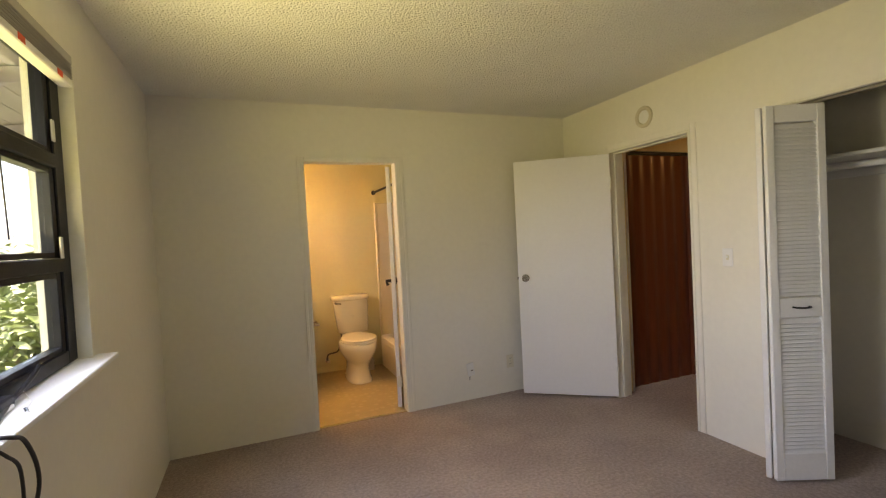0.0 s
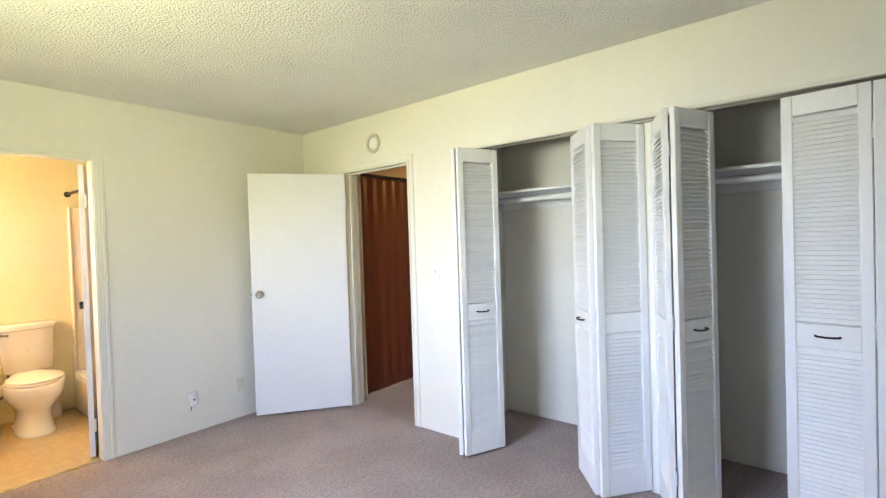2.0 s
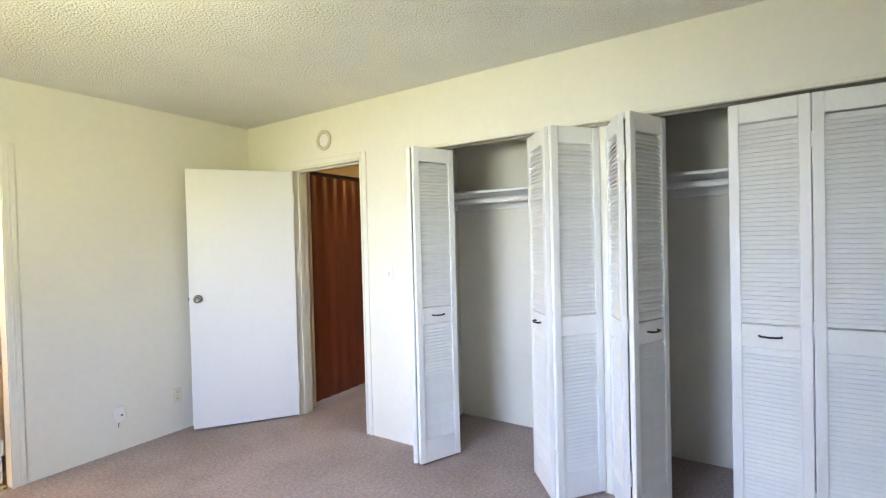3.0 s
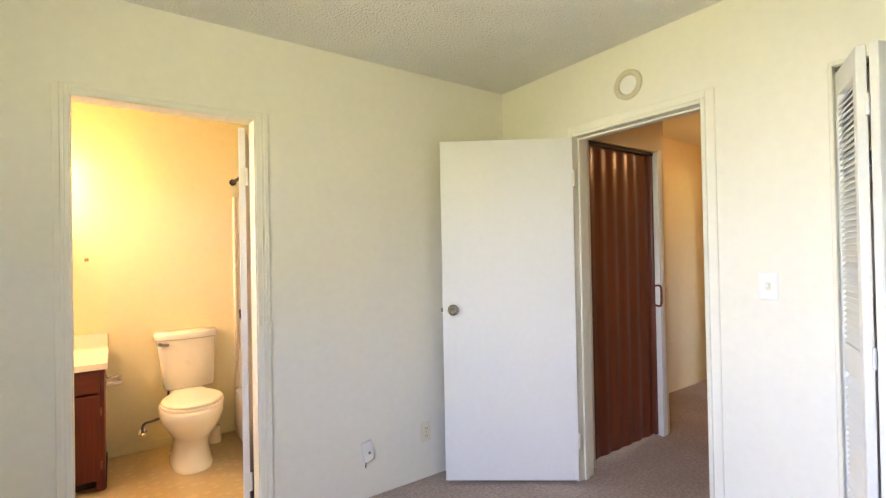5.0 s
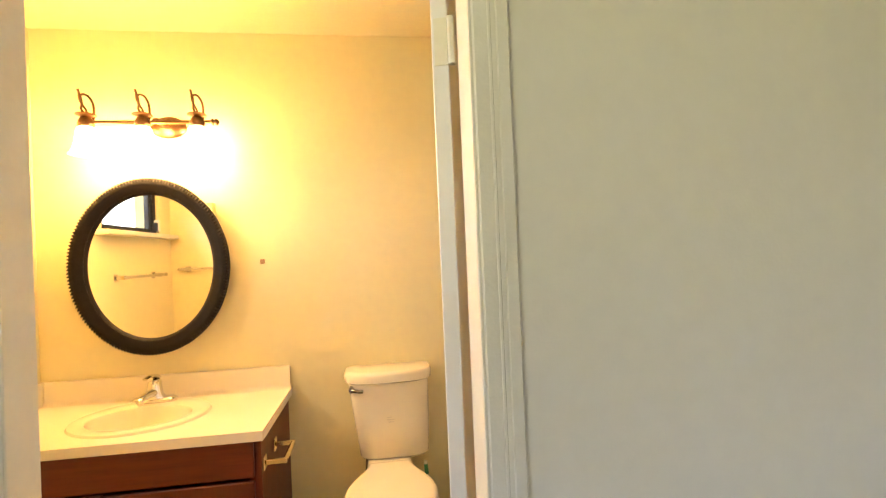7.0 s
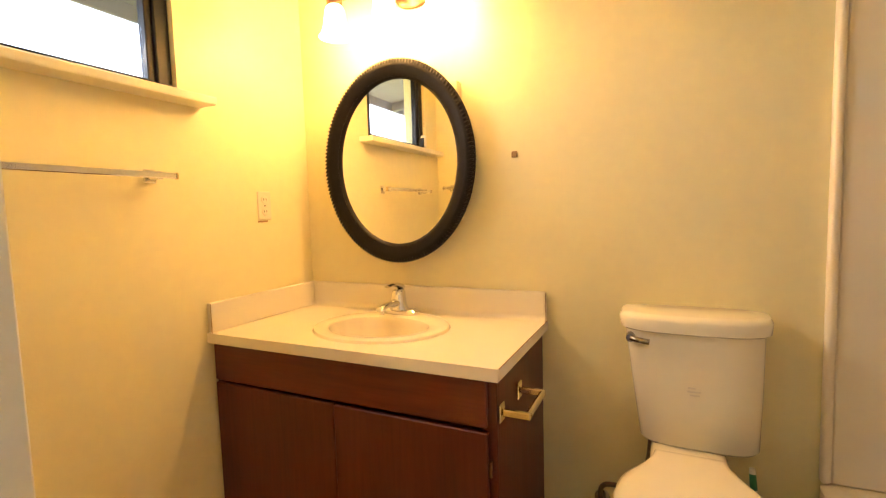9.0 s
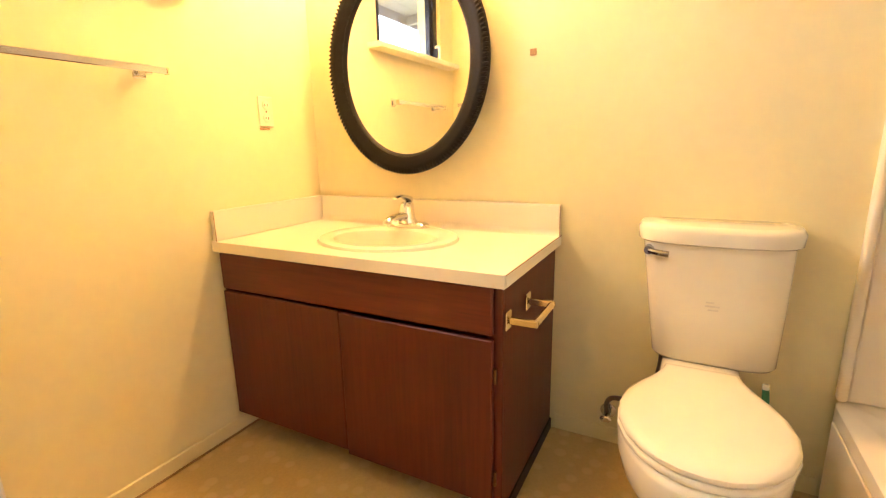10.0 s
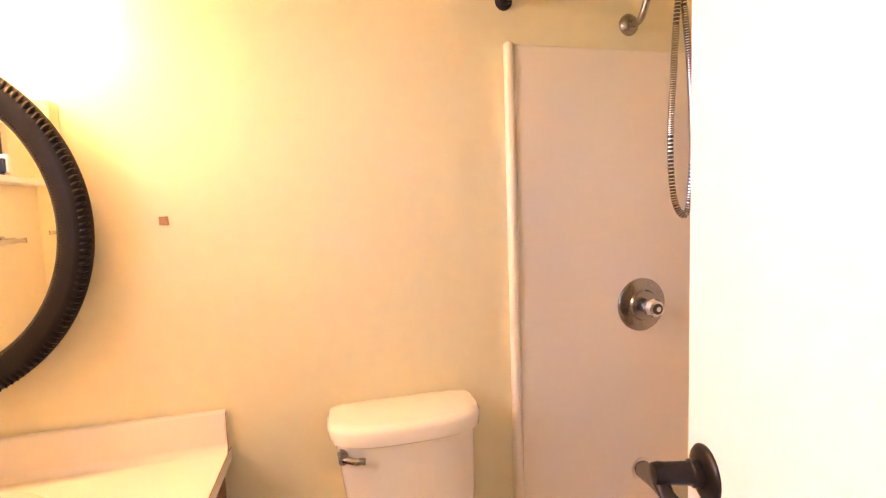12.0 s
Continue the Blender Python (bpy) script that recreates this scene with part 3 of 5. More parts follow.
# bathroom door, open along the tub
HX2, HY2, EX2, EY2 = 0.994, 3.690, 1.199, 4.370
d2 = Vector((EX2 - HX2, EY2 - HY2, 0))
L2 = d2.length
bm2 = pose(HX2, HY2, 0, 0, 0, math.degrees(math.atan2(d2.y, d2.x)))
bdoor = thing("door_2", "flat white bathroom door swung open beside the tub", "door", (HX2, HY2, 0), kind="structure")
part("door_leaf", bx(0, L2, -0.032, 0, 0.012, 2.032, bevel=0.002), DOORWHITE, bdoor, m=bm2)
for z in (0.23, 1.78):
    part("hinge", rod(nb(), (HX2 + 0.036, HY2 - 0.014, z - 0.045), (HX2 + 0.036, HY2 - 0.014, z + 0.045), 0.007, seg=12), TRIM, bdoor, smooth=40)
    part("hinge_leaf", bx(-0.003, 0, -0.031, -0.006, z - 0.045, z + 0.045), TRIM, bdoor, m=bm2)


def lever(parent, side):
    y0 = 0.0 if side > 0 else -0.032
    def at(u, v, w):
        return bm2 @ Vector((L2 - 0.052 + u, y0 + side * v, 1.022 + w))
    axis = bm2.to_3x3() @ Vector((0, side, 0))
    m = Matrix.Translation(at(0, 0, 0)) @ axis.to_track_quat("Z", "Y").to_matrix().to_4x4()
    k = part("door_handle", lathe(nb(), [(0.036, 0), (0.0365, 0.003), (0.033, 0.007), (0.024, 0.0085), (0.0175, 0.010), (0.0175, 0.020), (0.0150, 0.022), (0.0140, 0.052), (0.0150, 0.060), (0.0130, 0.068), (0.003, 0.070)], m), DARKMETAL, parent, "black lever handle", smooth=40)
    b = nb()
    rings = []
    for u, v, w, wide, thick in ((0.010, 0.058, 0.002, 0.009, 0.008), (-0.006, 0.059, -0.010, 0.010, 0.008), (-0.016, 0.057, -0.019, 0.009, 0.006), (-0.026, 0.054, -0.024, 0.011, 0.0055),
                                 (-0.042, 0.050, -0.028, 0.016, 0.005), (-0.058, 0.047, -0.031, 0.016, 0.0045), (-0.070, 0.045, -0.034, 0.011, 0.004), (-0.076, 0.044, -0.035, 0.004, 0.002)):
        rings.append([at(u, v + wide * math.cos(a), w + thick * math.sin(a) - 0.25 * wide * math.cos(a)) for a in [2 * math.pi * q / 14 for q in range(14)]])
    loft(b, rings)
    part("lever", b, DARKMETAL, k, smooth=60)


lever(bdoor, 1)
lever(bdoor, -1)
part("latch", bx(L2, L2 + 0.009, -0.025, -0.011, 1.011, 1.033, bevel=0.003), DARKMETAL, bdoor, m=bm2)

# ---- hall ----
b = nb()
box(b, XE + T, 2.935, YH1, YH1 + 0.1, -0.1, 2.485)
box(b, 2.935, 3.745, YH1, YH1 + 0.1, 2.085, 2.485)
box(b, 3.745, 3.835, YH1, YH1 + 0.1, -0.1, 2.485)
box(b, 3.735, 3.835, YH1 + 0.1, 4.1, -0.1, 2.485)
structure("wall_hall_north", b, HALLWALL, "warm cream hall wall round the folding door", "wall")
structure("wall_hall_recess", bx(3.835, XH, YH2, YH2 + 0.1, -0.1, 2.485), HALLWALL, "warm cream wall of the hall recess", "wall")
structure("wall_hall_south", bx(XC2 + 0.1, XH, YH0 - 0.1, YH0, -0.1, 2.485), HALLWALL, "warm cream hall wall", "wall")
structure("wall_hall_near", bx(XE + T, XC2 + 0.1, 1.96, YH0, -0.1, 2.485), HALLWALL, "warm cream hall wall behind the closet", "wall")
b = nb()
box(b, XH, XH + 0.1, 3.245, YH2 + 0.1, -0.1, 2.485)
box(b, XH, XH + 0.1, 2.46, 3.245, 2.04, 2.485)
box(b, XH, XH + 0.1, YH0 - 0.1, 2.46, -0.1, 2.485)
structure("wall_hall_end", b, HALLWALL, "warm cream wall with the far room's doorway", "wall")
b = nb()
box(b, XH - 0.012, XH + 0.112, 3.2455, 3.262, 0, 2.058, bevel=0.002)
box(b, XH - 0.012, XH + 0.112, 2.444, 2.4595, 0, 2.058, bevel=0.002)
box(b, XH - 0.012, XH + 0.112, 2.46, 3.245, 2.041, 2.058, bevel=0.002)
structure("door_jamb_far_room", b, TRIM, "cream jamb of the far room's doorway", "door frame")
b = nb()
box(b, XH + 0.1, 8.4, 4.0, 4.1, -0.1, 2.485)
box(b, 8.3, 8.4, 1.0, 4.0, -0.1, 2.485)
box(b, XH + 0.1, 6.2, 0.9, 1.0, -0.1, 2.485)
box(b, 7.6, 8.4, 0.9, 1.0, -0.1, 2.485)
box(b, 6.2, 7.6, 0.9, 1.0, -0.1, 0.8)
box(b, 6.2, 7.6, 0.9, 1.0, 2.0, 2.485)
box(b, XH + 0.1, XH + 0.2, 1.0, YH0 - 0.1, -0.1, 2.485)
structure("wall_far_room", b, WALL, "cream walls of the room past the hall", "wall")
structure("baseboard_far_room", bx(8.288, 8.3, 1.0, 4.0, 0, 0.012), KICK, "dark line of carpet edge at the far wall", "baseboard")
fo = thing("wall_outlet", "ivory wall outlet in the far room", "outlet", (8.3, 3.16, 0.33), "wall outlets")
part("plate", bx(8.293, 8.3, 3.12, 3.20, 0.27, 0.39, bevel=0.003), PLATE, fo)
for z in (0.305, 0.355):
    part("socket", bx(8.290, 8.2932, 3.145, 3.175, z - 0.015, z + 0.015, bevel=0.002), SLOT, fo)

# folding accordion door in the hall
b = nb()
box(b, 2.918, 2.934, YH1 - 0.012, YH1 + 0.112, 0, 2.10, bevel=0.002)
box(b, 3.746, 3.790, YH1 - 0.012, YH1 - 0.0005, 0, 2.10, bevel=0.003)
box(b, 3.728, 3.744, YH1 - 0.012, YH1 + 0.098, 0, 2.084, bevel=0.002)
structure("trim_folding_door", b, WHITE, "white casing beside the folding door", "trim")
acc = thing("accordion_door", "brown wood-look vinyl folding door drawn shut", "folding door", (3.33, YH1 + 0.05, 0))
part("track", bx(2.936, 3.727, YH1 + 0.02, YH1 + 0.07, 2.058, 2.084, bevel=0.003), KICK, acc, "dark brown head track")
NP = 6
for i in range(NP):
    x0, x1 = 2.940 + i * 0.1255, 2.940 + (i + 1) * 0.1255
    b = nb()
    rings = []
    for z in (0.012, 2.056):
        ring = [Vector((x0 + k / 10 * (x1 - x0), YH1 + 0.050 - 0.010 * math.sin(math.pi * k / 10) ** 2, z)) for k in range(11)]
        ring += [p + Vector((0, 0.004, 0)) for p in reversed(ring)]
        rings.append(ring)
    loft(b, rings)
    part("pleat", b, PLEAT, acc, smooth=30)
part("lead_post", bx(3.690, 3.722, YH1 + 0.022, YH1 + 0.066, 0.012, 2.056, bevel=0.005, seg=2), PLEAT, acc)
hb = tube(nb(), [(3.706, YH1 + 0.024, 1.10), (3.712, YH1 - 0.010, 1.105), (3.714, YH1 - 0.024, 1.09), (3.714, YH1 - 0.026, 1.03), (3.714, YH1 - 0.024, 0.97), (3.712, YH1 - 0.010, 0.955), (3.706, YH1 + 0.024, 0.96)], 0.008, 8, 4)
part("handle", hb, PLEAT, acc, "brown plastic pull handle", smooth=60)

# hall ceiling lamp
hl = thing("hall_ceiling_light", "small lit glass ceiling light with dark metal base", "ceiling light", (4.75, 2.72, 2.44))
part("canopy", lathe(nb(), [(0.085, 2.4395), (0.09, 2.425), (0.075, 2.395), (0.055, 2.38), (0.05, 2.365)], Matrix.Translation((4.75, 2.72, 0))), DARKMETAL, hl, "dark bronze canopy", smooth=35)
part("shade", lathe(nb(), [(0.06, 2.372), (0.098, 2.36), (0.115, 2.335), (0.108, 2.305), (0.075, 2.282), (0.02, 2.274)], Matrix.Translation((4.75, 2.72, 0))), HALLSHADE, hl, "glowing frosted glass bowl", smooth=60)

# ---- bedroom wall fittings ----


def wall_plate(at, normal, label, category, group, mat, sockets=True):
    """A cover plate 70 by 115 mm with its fittings, at its middle on a wall."""
    m = Matrix.Translation(at) @ Vector(normal).to_track_quat("Z", "Y").to_matrix().to_4x4()
    t = thing(category.replace(" ", "_"), label, category, at, group)
    part("plate", bx(-0.035, 0.035, -0.0575, 0.0575, 0, 0.006, bevel=0.003), mat, t, m=m)
    if sockets:
        for s in (-0.024, 0.024):
            k = part("socket", lathe(nb(), [(0.017, 0.0055), (0.017, 0.0075), (0.015, 0.0085), (0.002, 0.0085)], Matrix.Translation((0, s, 0)), 20), mat, t, m=m, smooth=30)
            for u in (-0.006, 0.006):
                q = part("slot", bx(u - 0.0012, u + 0.0012, s - 0.004, s + 0.005, 0.008, 0.0092), SLOT, k, m=m)
                q.matrix_parent_inverse = m.inverted()
    part("screw", lathe(nb(), [(0.003, 0.005), (0.003, 0.007), (0.001, 0.0072)], None, 10), NICKEL, t, m=m)
    return t, m


wall_plate((2.02, YN, 0.278), (0, -1, 0), "ivory duplex wall outlet above the carpet", "wall outlet", "wall outlets", PLATE)
sw, m = wall_plate((XE, 1.969, 1.205), (-1, 0, 0), "white toggle light switch beside the closet", "light switch", "", PLATEW, False)
part("toggle", bx(-0.005, 0.005, -0.004, 0.012, 0.004, 0.016, bevel=0.002), PLATEW, sw, m=m)
part("toggle_frame", bx(-0.009, 0.009, -0.016, 0.016, 0.0055, 0.0075, bevel=0.001), PLATE, sw, m=m)
jk = thing("phone_jack", "loose white phone jack cover tilted off the wall", "phone jack", (1.62, YN, 0.267))
jm = Matrix.Translation((1.62, YN - 0.004, 0.267)) @ Vector((0.12, -1, 0.05)).to_track_quat("Z", "Y").to_matrix().to_4x4() @ Matrix.Rotation(radians(8), 4, "Z")
part("plate", bx(-0.034, 0.034, -0.056, 0.056, 0.002, 0.016, bevel=0.004), PLATEW, jk, m=jm)
part("socket", lathe(nb(), [(0.0075, 0.015), (0.0075, 0.0185), (0.004, 0.0185), (0.003, 0.017)], Matrix.Translation((0.006, -0.01, 0)), 14), NICKEL, jk, m=jm)
part("wire", tube(nb(), [(1.616, YN - 0.010, 0.214), (1.612, YN - 0.006, 0.19), (1.613, YN - 0.003, 0.172)], 0.0025, 8, 4), RUBBER, jk, smooth=60)
rv = thing("smoke_alarm_base", "round cream mounting ring with white centre above the doorway", "alarm base", (XE, 2.593, 2.247))
vm = Matrix.Translation((XE, 2.593, 2.247)) @ Vector((-1, 0, 0)).to_track_quat("Z", "Y").to_matrix().to_4x4()
part("ring", lathe(nb(), [(0.080, 0), (0.080, 0.010), (0.075, 0.014), (0.056, 0.014), (0.052, 0.010), (0.050, 0.002)], vm), RINGTAN, rv, smooth=35)
part("centre_plate", lathe(nb(), [(0.0495, 0.001), (0.0495, 0.005), (0.045, 0.006), (0.002, 0.006)], vm), PLATEW, rv, smooth=35)
for a in (50, 230):
    p = vm @ Vector((0.066 * math.cos(radians(a)), 0.066 * math.sin(radians(a)), 0.014))
    part("screw_slot", rod(nb(), p + Vector((0.002, 0, 0)), p - Vector((0.0015, 0, 0)), 0.005, seg=10), INK, rv)

# ---- bedroom window ----
FXA, FXB = XW - 0.105, XW - 0.045
w = thing("window_1", "black metal framed window of stacked panes with white sill", "window", (XW, (WY0 + WY1) / 2, WZ0), kind="structure")
b = nb()
FW = 0.085
box(b, FXA, FXB, WY1 - 0.010 - FW, WY1 - 0.010, WZ0 + 0.012, WZ1 - 0.01, bevel=0.003)
box(b, FXA, FXB, WY0 + 0.01, WY0 + 0.01 + FW, WZ0 + 0.012, WZ1 - 0.01, bevel=0.003)
box(b, FXA, FXB, WY0 + 0.0105 + FW, WY1 - 0.0105 - FW, WZ1 - 0.06, WZ1 - 0.01, bevel=0.003)
box(b, FXA, FXB, WY0 + 0.0105 + FW, WY1 - 0.0105 - FW, WZ0 + 0.012, WZ0 + 0.062, bevel=0.003)
ym = (WY0 + WY1) / 2
fr = part("window_frame", b, BLACKMETAL, w, "black metal frame")
ZR = (WZ0 + 0.062, 1.402, 1.784, WZ1 - 0.06)
for y0, y1 in ((WY0 + 0.0105 + FW, WY1 - 0.0105 - FW),):
    for z in ZR[1:3]:
        part("glazing_bar", bx(FXA + 0.004, FXB + 0.004, y0, y1, z - 0.026, z + 0.026, bevel=0.004), BLACKMETAL, w)
    for z0, z1 in zip(ZR, ZR[1:]):
        za, zb = z0 + (0 if z0 == ZR[0] else 0.0265), z1 - (0 if z1 == ZR[-1] else 0.0265)
        s = nb()
        for q in ((y0 + 0.001, y0 + 0.036, za + 0.001, zb - 0.001), (y1 - 0.036, y1 - 0.001, za + 0.001, zb - 0.001), (y0 + 0.0365, y1 - 0.0365, za + 0.001, za + 0.02), (y0 + 0.0365, y1 - 0.0365, zb - 0.02, zb - 0.001)):
            box(s, FXA + 0.012, FXB - 0.008, *q, bevel=0.002)
        sash = part("sash", s, BLACKMETAL, w)
        pane = part("pane", bx(FXA + 0.026, FXA + 0.030, y0 + 0.0365, y1 - 0.0365, za + 0.0205, zb - 0.0205), GLASS, sash, "clear glass pane")
        pane.visible_shadow = False
for z in (1.90, 1.47):
    part("sash_clip", bx(FXB, FXB + 0.006, WY1 - 0.010 - FW - 0.02, WY1 - 0.010 - FW + 0.006, z - 0.045, z + 0.035, bevel=0.002), PLATEW, w, "white plastic sash clip")
b = nb()
box(b, XO + 0.02, XW + 0.004, WY1 - 0.010, WY1 - 0.001, WZ0 + 0.001, WZ1, bevel=0.002)
box(b, XO + 0.02, XW + 0.004, WY0 + 0.0005, WY0 + 0.009, WZ0 + 0.001, WZ1, bevel=0.002)
part("reveal", b, TRIM, w, "cream painted reveal")
part("window_sill", bx(XO + 0.03, XW + 0.072, WY0 - 0.06, WY1 + 0.062, WZ0 - 0.014, WZ0 + 0.008, bevel=0.004), WHITE, w, "white painted sill")

bl = thing("window_blind", "raised grey venetian blind stacked over the window", "blind", (XW + 0.03, ym, WZ1))
part("headrail", bx(XW - 0.042, XW + 0.006, WY0 + 0.012, WY1 - 0.013, 2.166, 2.202, bevel=0.003), BLIND, bl)
for i in range(9):
    z = 2.112 + i * 0.0058
    part("slat", bx(XW - 0.041 + 0.001 * (i % 3), XW + 0.005 + 0.001 * (i % 2), WY0 + 0.016, WY1 - 0.016 - 0.003 * (i % 2), z, z + 0.0022), BLIND, bl)
rail = part("bottom_rail", bx(XW - 0.040, XW + 0.005, WY0 + 0.016, WY1 - 0.016, 2.080, 2.110, bevel=0.004), RAILWHITE, bl, "white bottom rail with red tags")
for y in (2.00, 1.70, 1.40):
    part("tag", bx(XW + 0.0045, XW + 0.0068, y, y + 0.045, 2.084, 2.106), RED, rail, "orange-red paper tag")
part("wand", rod(nb(), (XW + 0.008, 1.54, 1.485), (XW + 0.004, 1.51, 2.08), 0.0026, seg=8), RUBBER, bl, "thin hanging wand", smooth=60)

cb = thing("cable_bundle", "black cables lying over the window sill", "cable", (XW + 0.02, 1.62, WZ0 + 0.01))
part("cable", tube(nb(), [(XW - 0.030, 1.62, 1.050), (XW + 0.000, 1.44, 1.036), (XW + 0.040, 1.30, 1.036), (XW + 0.078, 1.29, 1.030), (XW + 0.082, 1.345, 1.000), (XW + 0.084, 1.395, 0.91), (XW + 0.080, 1.385, 0.83), (XW + 0.05, 1.32, 0.70), (XW + 0.012, 1.22, 0.55)], 0.005, 8, 6), RUBBER, cb, smooth=60)
part("cable", tube(nb(), [(XW - 0.034, 1.58, 1.046), (XW + 0.005, 1.38, 1.035), (XW + 0.060, 1.24, 1.034), (XW + 0.082, 1.25, 1.005), (XW + 0.084, 1.31, 0.94), (XW + 0.078, 1.30, 0.80), (XW + 0.03, 1.22, 0.66), (XW + 0.012, 1.12, 0.52)], 0.004, 8, 6), RUBBER, cb, smooth=60)
part("connector", rod(nb(), (XW + 0.030, 1.500, 1.034), (XW + 0.048, 1.462, 1.034), 0.006, seg=12), STEEL, cb, "small metal plug", smooth=40)
part("thin_cord", tube(nb(), [(XW + 0.030, 1.500, 1.034), (XW + 0.012, 1.58, 1.033), (XW - 0.010, 1.63, 1.034), (XW - 0.030, 1.65, 1.05)], 0.002, 8, 5), PLATEW, cb, smooth=60)
part("plug", bx(XW - 0.030, XW - 0.008, 1.50, 1.545, 1.030, 1.044, bevel=0.003), PLATEW, cb, "white plug")
op = thing("window_operator", "black awning window crank arm on the sill", "window crank", (XW - 0.03, 1.82, WZ0 + 0.01))
part("arm", tube(nb(), [(XW - 0.040, 1.80, 1.090), (XW - 0.032, 1.72, 1.072), (XW - 0.026, 1.62, 1.055), (XW - 0.024, 1.55, 1.046)], 0.007, 8, 5), BLACKMETAL, op, smooth=60)
part("gear_box", bx(XW - 0.043, XW - 0.012, 1.47, 1.56, 1.029, 1.066, bevel=0.006, seg=2), BLACKMETAL, op)

# ---- bathroom shell ----
structure("wall_north_bathroom", bx(XO, XT + T, YB2, YB2 + T, -0.1, 2.6), BATHWALL, "pale yellow wall behind vanity and toilet", "wall")
structure("wall_east_bathroom", bx(XT, XT + T, YN + T / 2, YB2, -0.1, 2.6), BATHWALL, "pale yellow wall behind the tub", "wall")
b = nb()
box(b, XW, XW + 0.010, 3.70, 4.70, 0, 0.055, bevel=0.003)
box(b, 0.425, 1.238, YB2 - 0.006, YB2, 0, 0.06, bevel=0.003)
structure("baseboard_bathroom", b, BATHWALL, "low painted baseboard over the vinyl", "baseboard")
cv = thing("floor_edge_bead", "worn dark seam along the vinyl edge", "seam", (XW + 0.012, 4.2, 0), kind="structure")
part("seam", bx(XW + 0.0105, XW + 0.014, 3.70, 4.70, -0.003, 0.004), PATCH, cv)

# bathroom window
bw = thing("window_2", "small high bathroom window with black metal frame", "window", (XW, 4.18, VZ0), kind="structure")
b = nb()
BX0, BX1 = XW - 0.075, XW - 0.020
for q in ((VY1 - 0.050, VY1 - 0.001, VZ0 + 0.001, VZ1), (VY0 + 0.001, VY0 + 0.050, VZ0 + 0.001, VZ1), (VY0 + 0.0505, VY1 - 0.0505, VZ1 - 0.04, VZ1), (VY0 + 0.0505, VY1 - 0.0505, VZ0 + 0.001, VZ0 + 0.022)):
    box(b, BX0, BX1, *q, bevel=0.003)
part("window_frame", b, BLACKMETAL, bw, "black metal frame")
b = nb()
for q in ((VY1 - 0.075, VY1 - 0.051, VZ0 + 0.0225, VZ1 - 0.041), (VY0 + 0.051, VY0 + 0.075, VZ0 + 0.0225, VZ1 - 0.041), (VY0 + 0.0755, VY1 - 0.0755, VZ1 - 0.06, VZ1 - 0.041), (VY0 + 0.0755, VY1 - 0.0755, VZ0 + 0.0225, VZ0 + 0.04)):
    box(b, BX0 + 0.010, BX1 - 0.012, *q, bevel=0.002)
sash = part("sash", b, BLACKMETAL, bw)
pane = part("pane", bx(BX0 + 0.022, BX0 + 0.026, VY0 + 0.0755, VY1 - 0.0755, VZ0 + 0.0405, VZ1 - 0.0605), GLASS, sash, "dusty glass pane")
pane.visible_shadow = False
part("window_sill", bx(XO + 0.03, XW + 0.085, VY0 - 0.11, VY1 + 0.085, VZ0 - 0.030, VZ0 - 0.001, bevel=0.005, seg=2), TRIM, bw, "cream wooden sill shelf")
part("latch", bx(BX1, BX1 + 0.035, VY0 + 0.012, VY0 + 0.040, VZ0 + 0.025, VZ0 + 0.105, bevel=0.006, seg=2), PLATEW, bw, "white sash latch")
part("latch_arm", bx(BX1, BX1 + 0.030, VY0 + 0.0405, VY0 + 0.052, VZ0 + 0.022, VZ0 + 0.085, bevel=0.003), BLACKMETAL, bw)

# towel bars


def towel_bar(p0, p1, normal, label):
    n = Vector(normal)
    p0, p1 = Vector(p0), Vector(p1)
    d = (p1 - p0).normalized()
    t = thing("towel_bar", label, "towel bar", (p0 + p1) / 2, "towel bars")
    m = Matrix((tuple(d) + (0,), tuple(n) + (0,), (0, 0, 1, 0), (0, 0, 0, 1))).transposed()
    L = (p1 - p0).length
    mm = Matrix.Translation(p0) @ m
    part("bar", bx(-0.015, L + 0.015, 0.058, 0.072, -0.009, 0.009, bevel=0.002), STEEL, t, m=mm)
    for u in (0.03, L - 0.03):
        s = nb()
        box(s, u - 0.020, u + 0.020, 0, 0.008, -0.022, 0.022, bevel=0.003)
        box(s, u - 0.011, u + 0.011, 0.0085, 0.0575, -0.013, 0.013, bevel=0.003)
        part("bracket", s, STEEL, t, m=mm)
    for u in (0, L):
        part("end_cap", bx(u - 0.017 if u == 0 else u + 0.0155, u - 0.0155 if u == 0 else u + 0.021, 0.056, 0.074, -0.011, 0.011, bevel=0.002), BRASSY, t, m=mm)


towel_bar((XW, 3.93, 1.308), (XW, 4.445, 1.308), (1, 0, 0), "square chrome towel bar under the bathroom window")
towel_bar((-0.58, YB, 1.335), (0.10, YB, 1.335), (0, 1, 0), "square chrome towel bar beside the bathroom door")
bo, m = wall_plate((XW, 4.879, 1.215), (1, 0, 0), "ivory duplex outlet with chipped edge near the vanity", "wall outlet", "wall outlets", PLATE)
part("chip", bx(-0.034, 0.014, -0.068, -0.0605, 0, 0.003), PATCH, bo, "brown glue line", m=m)

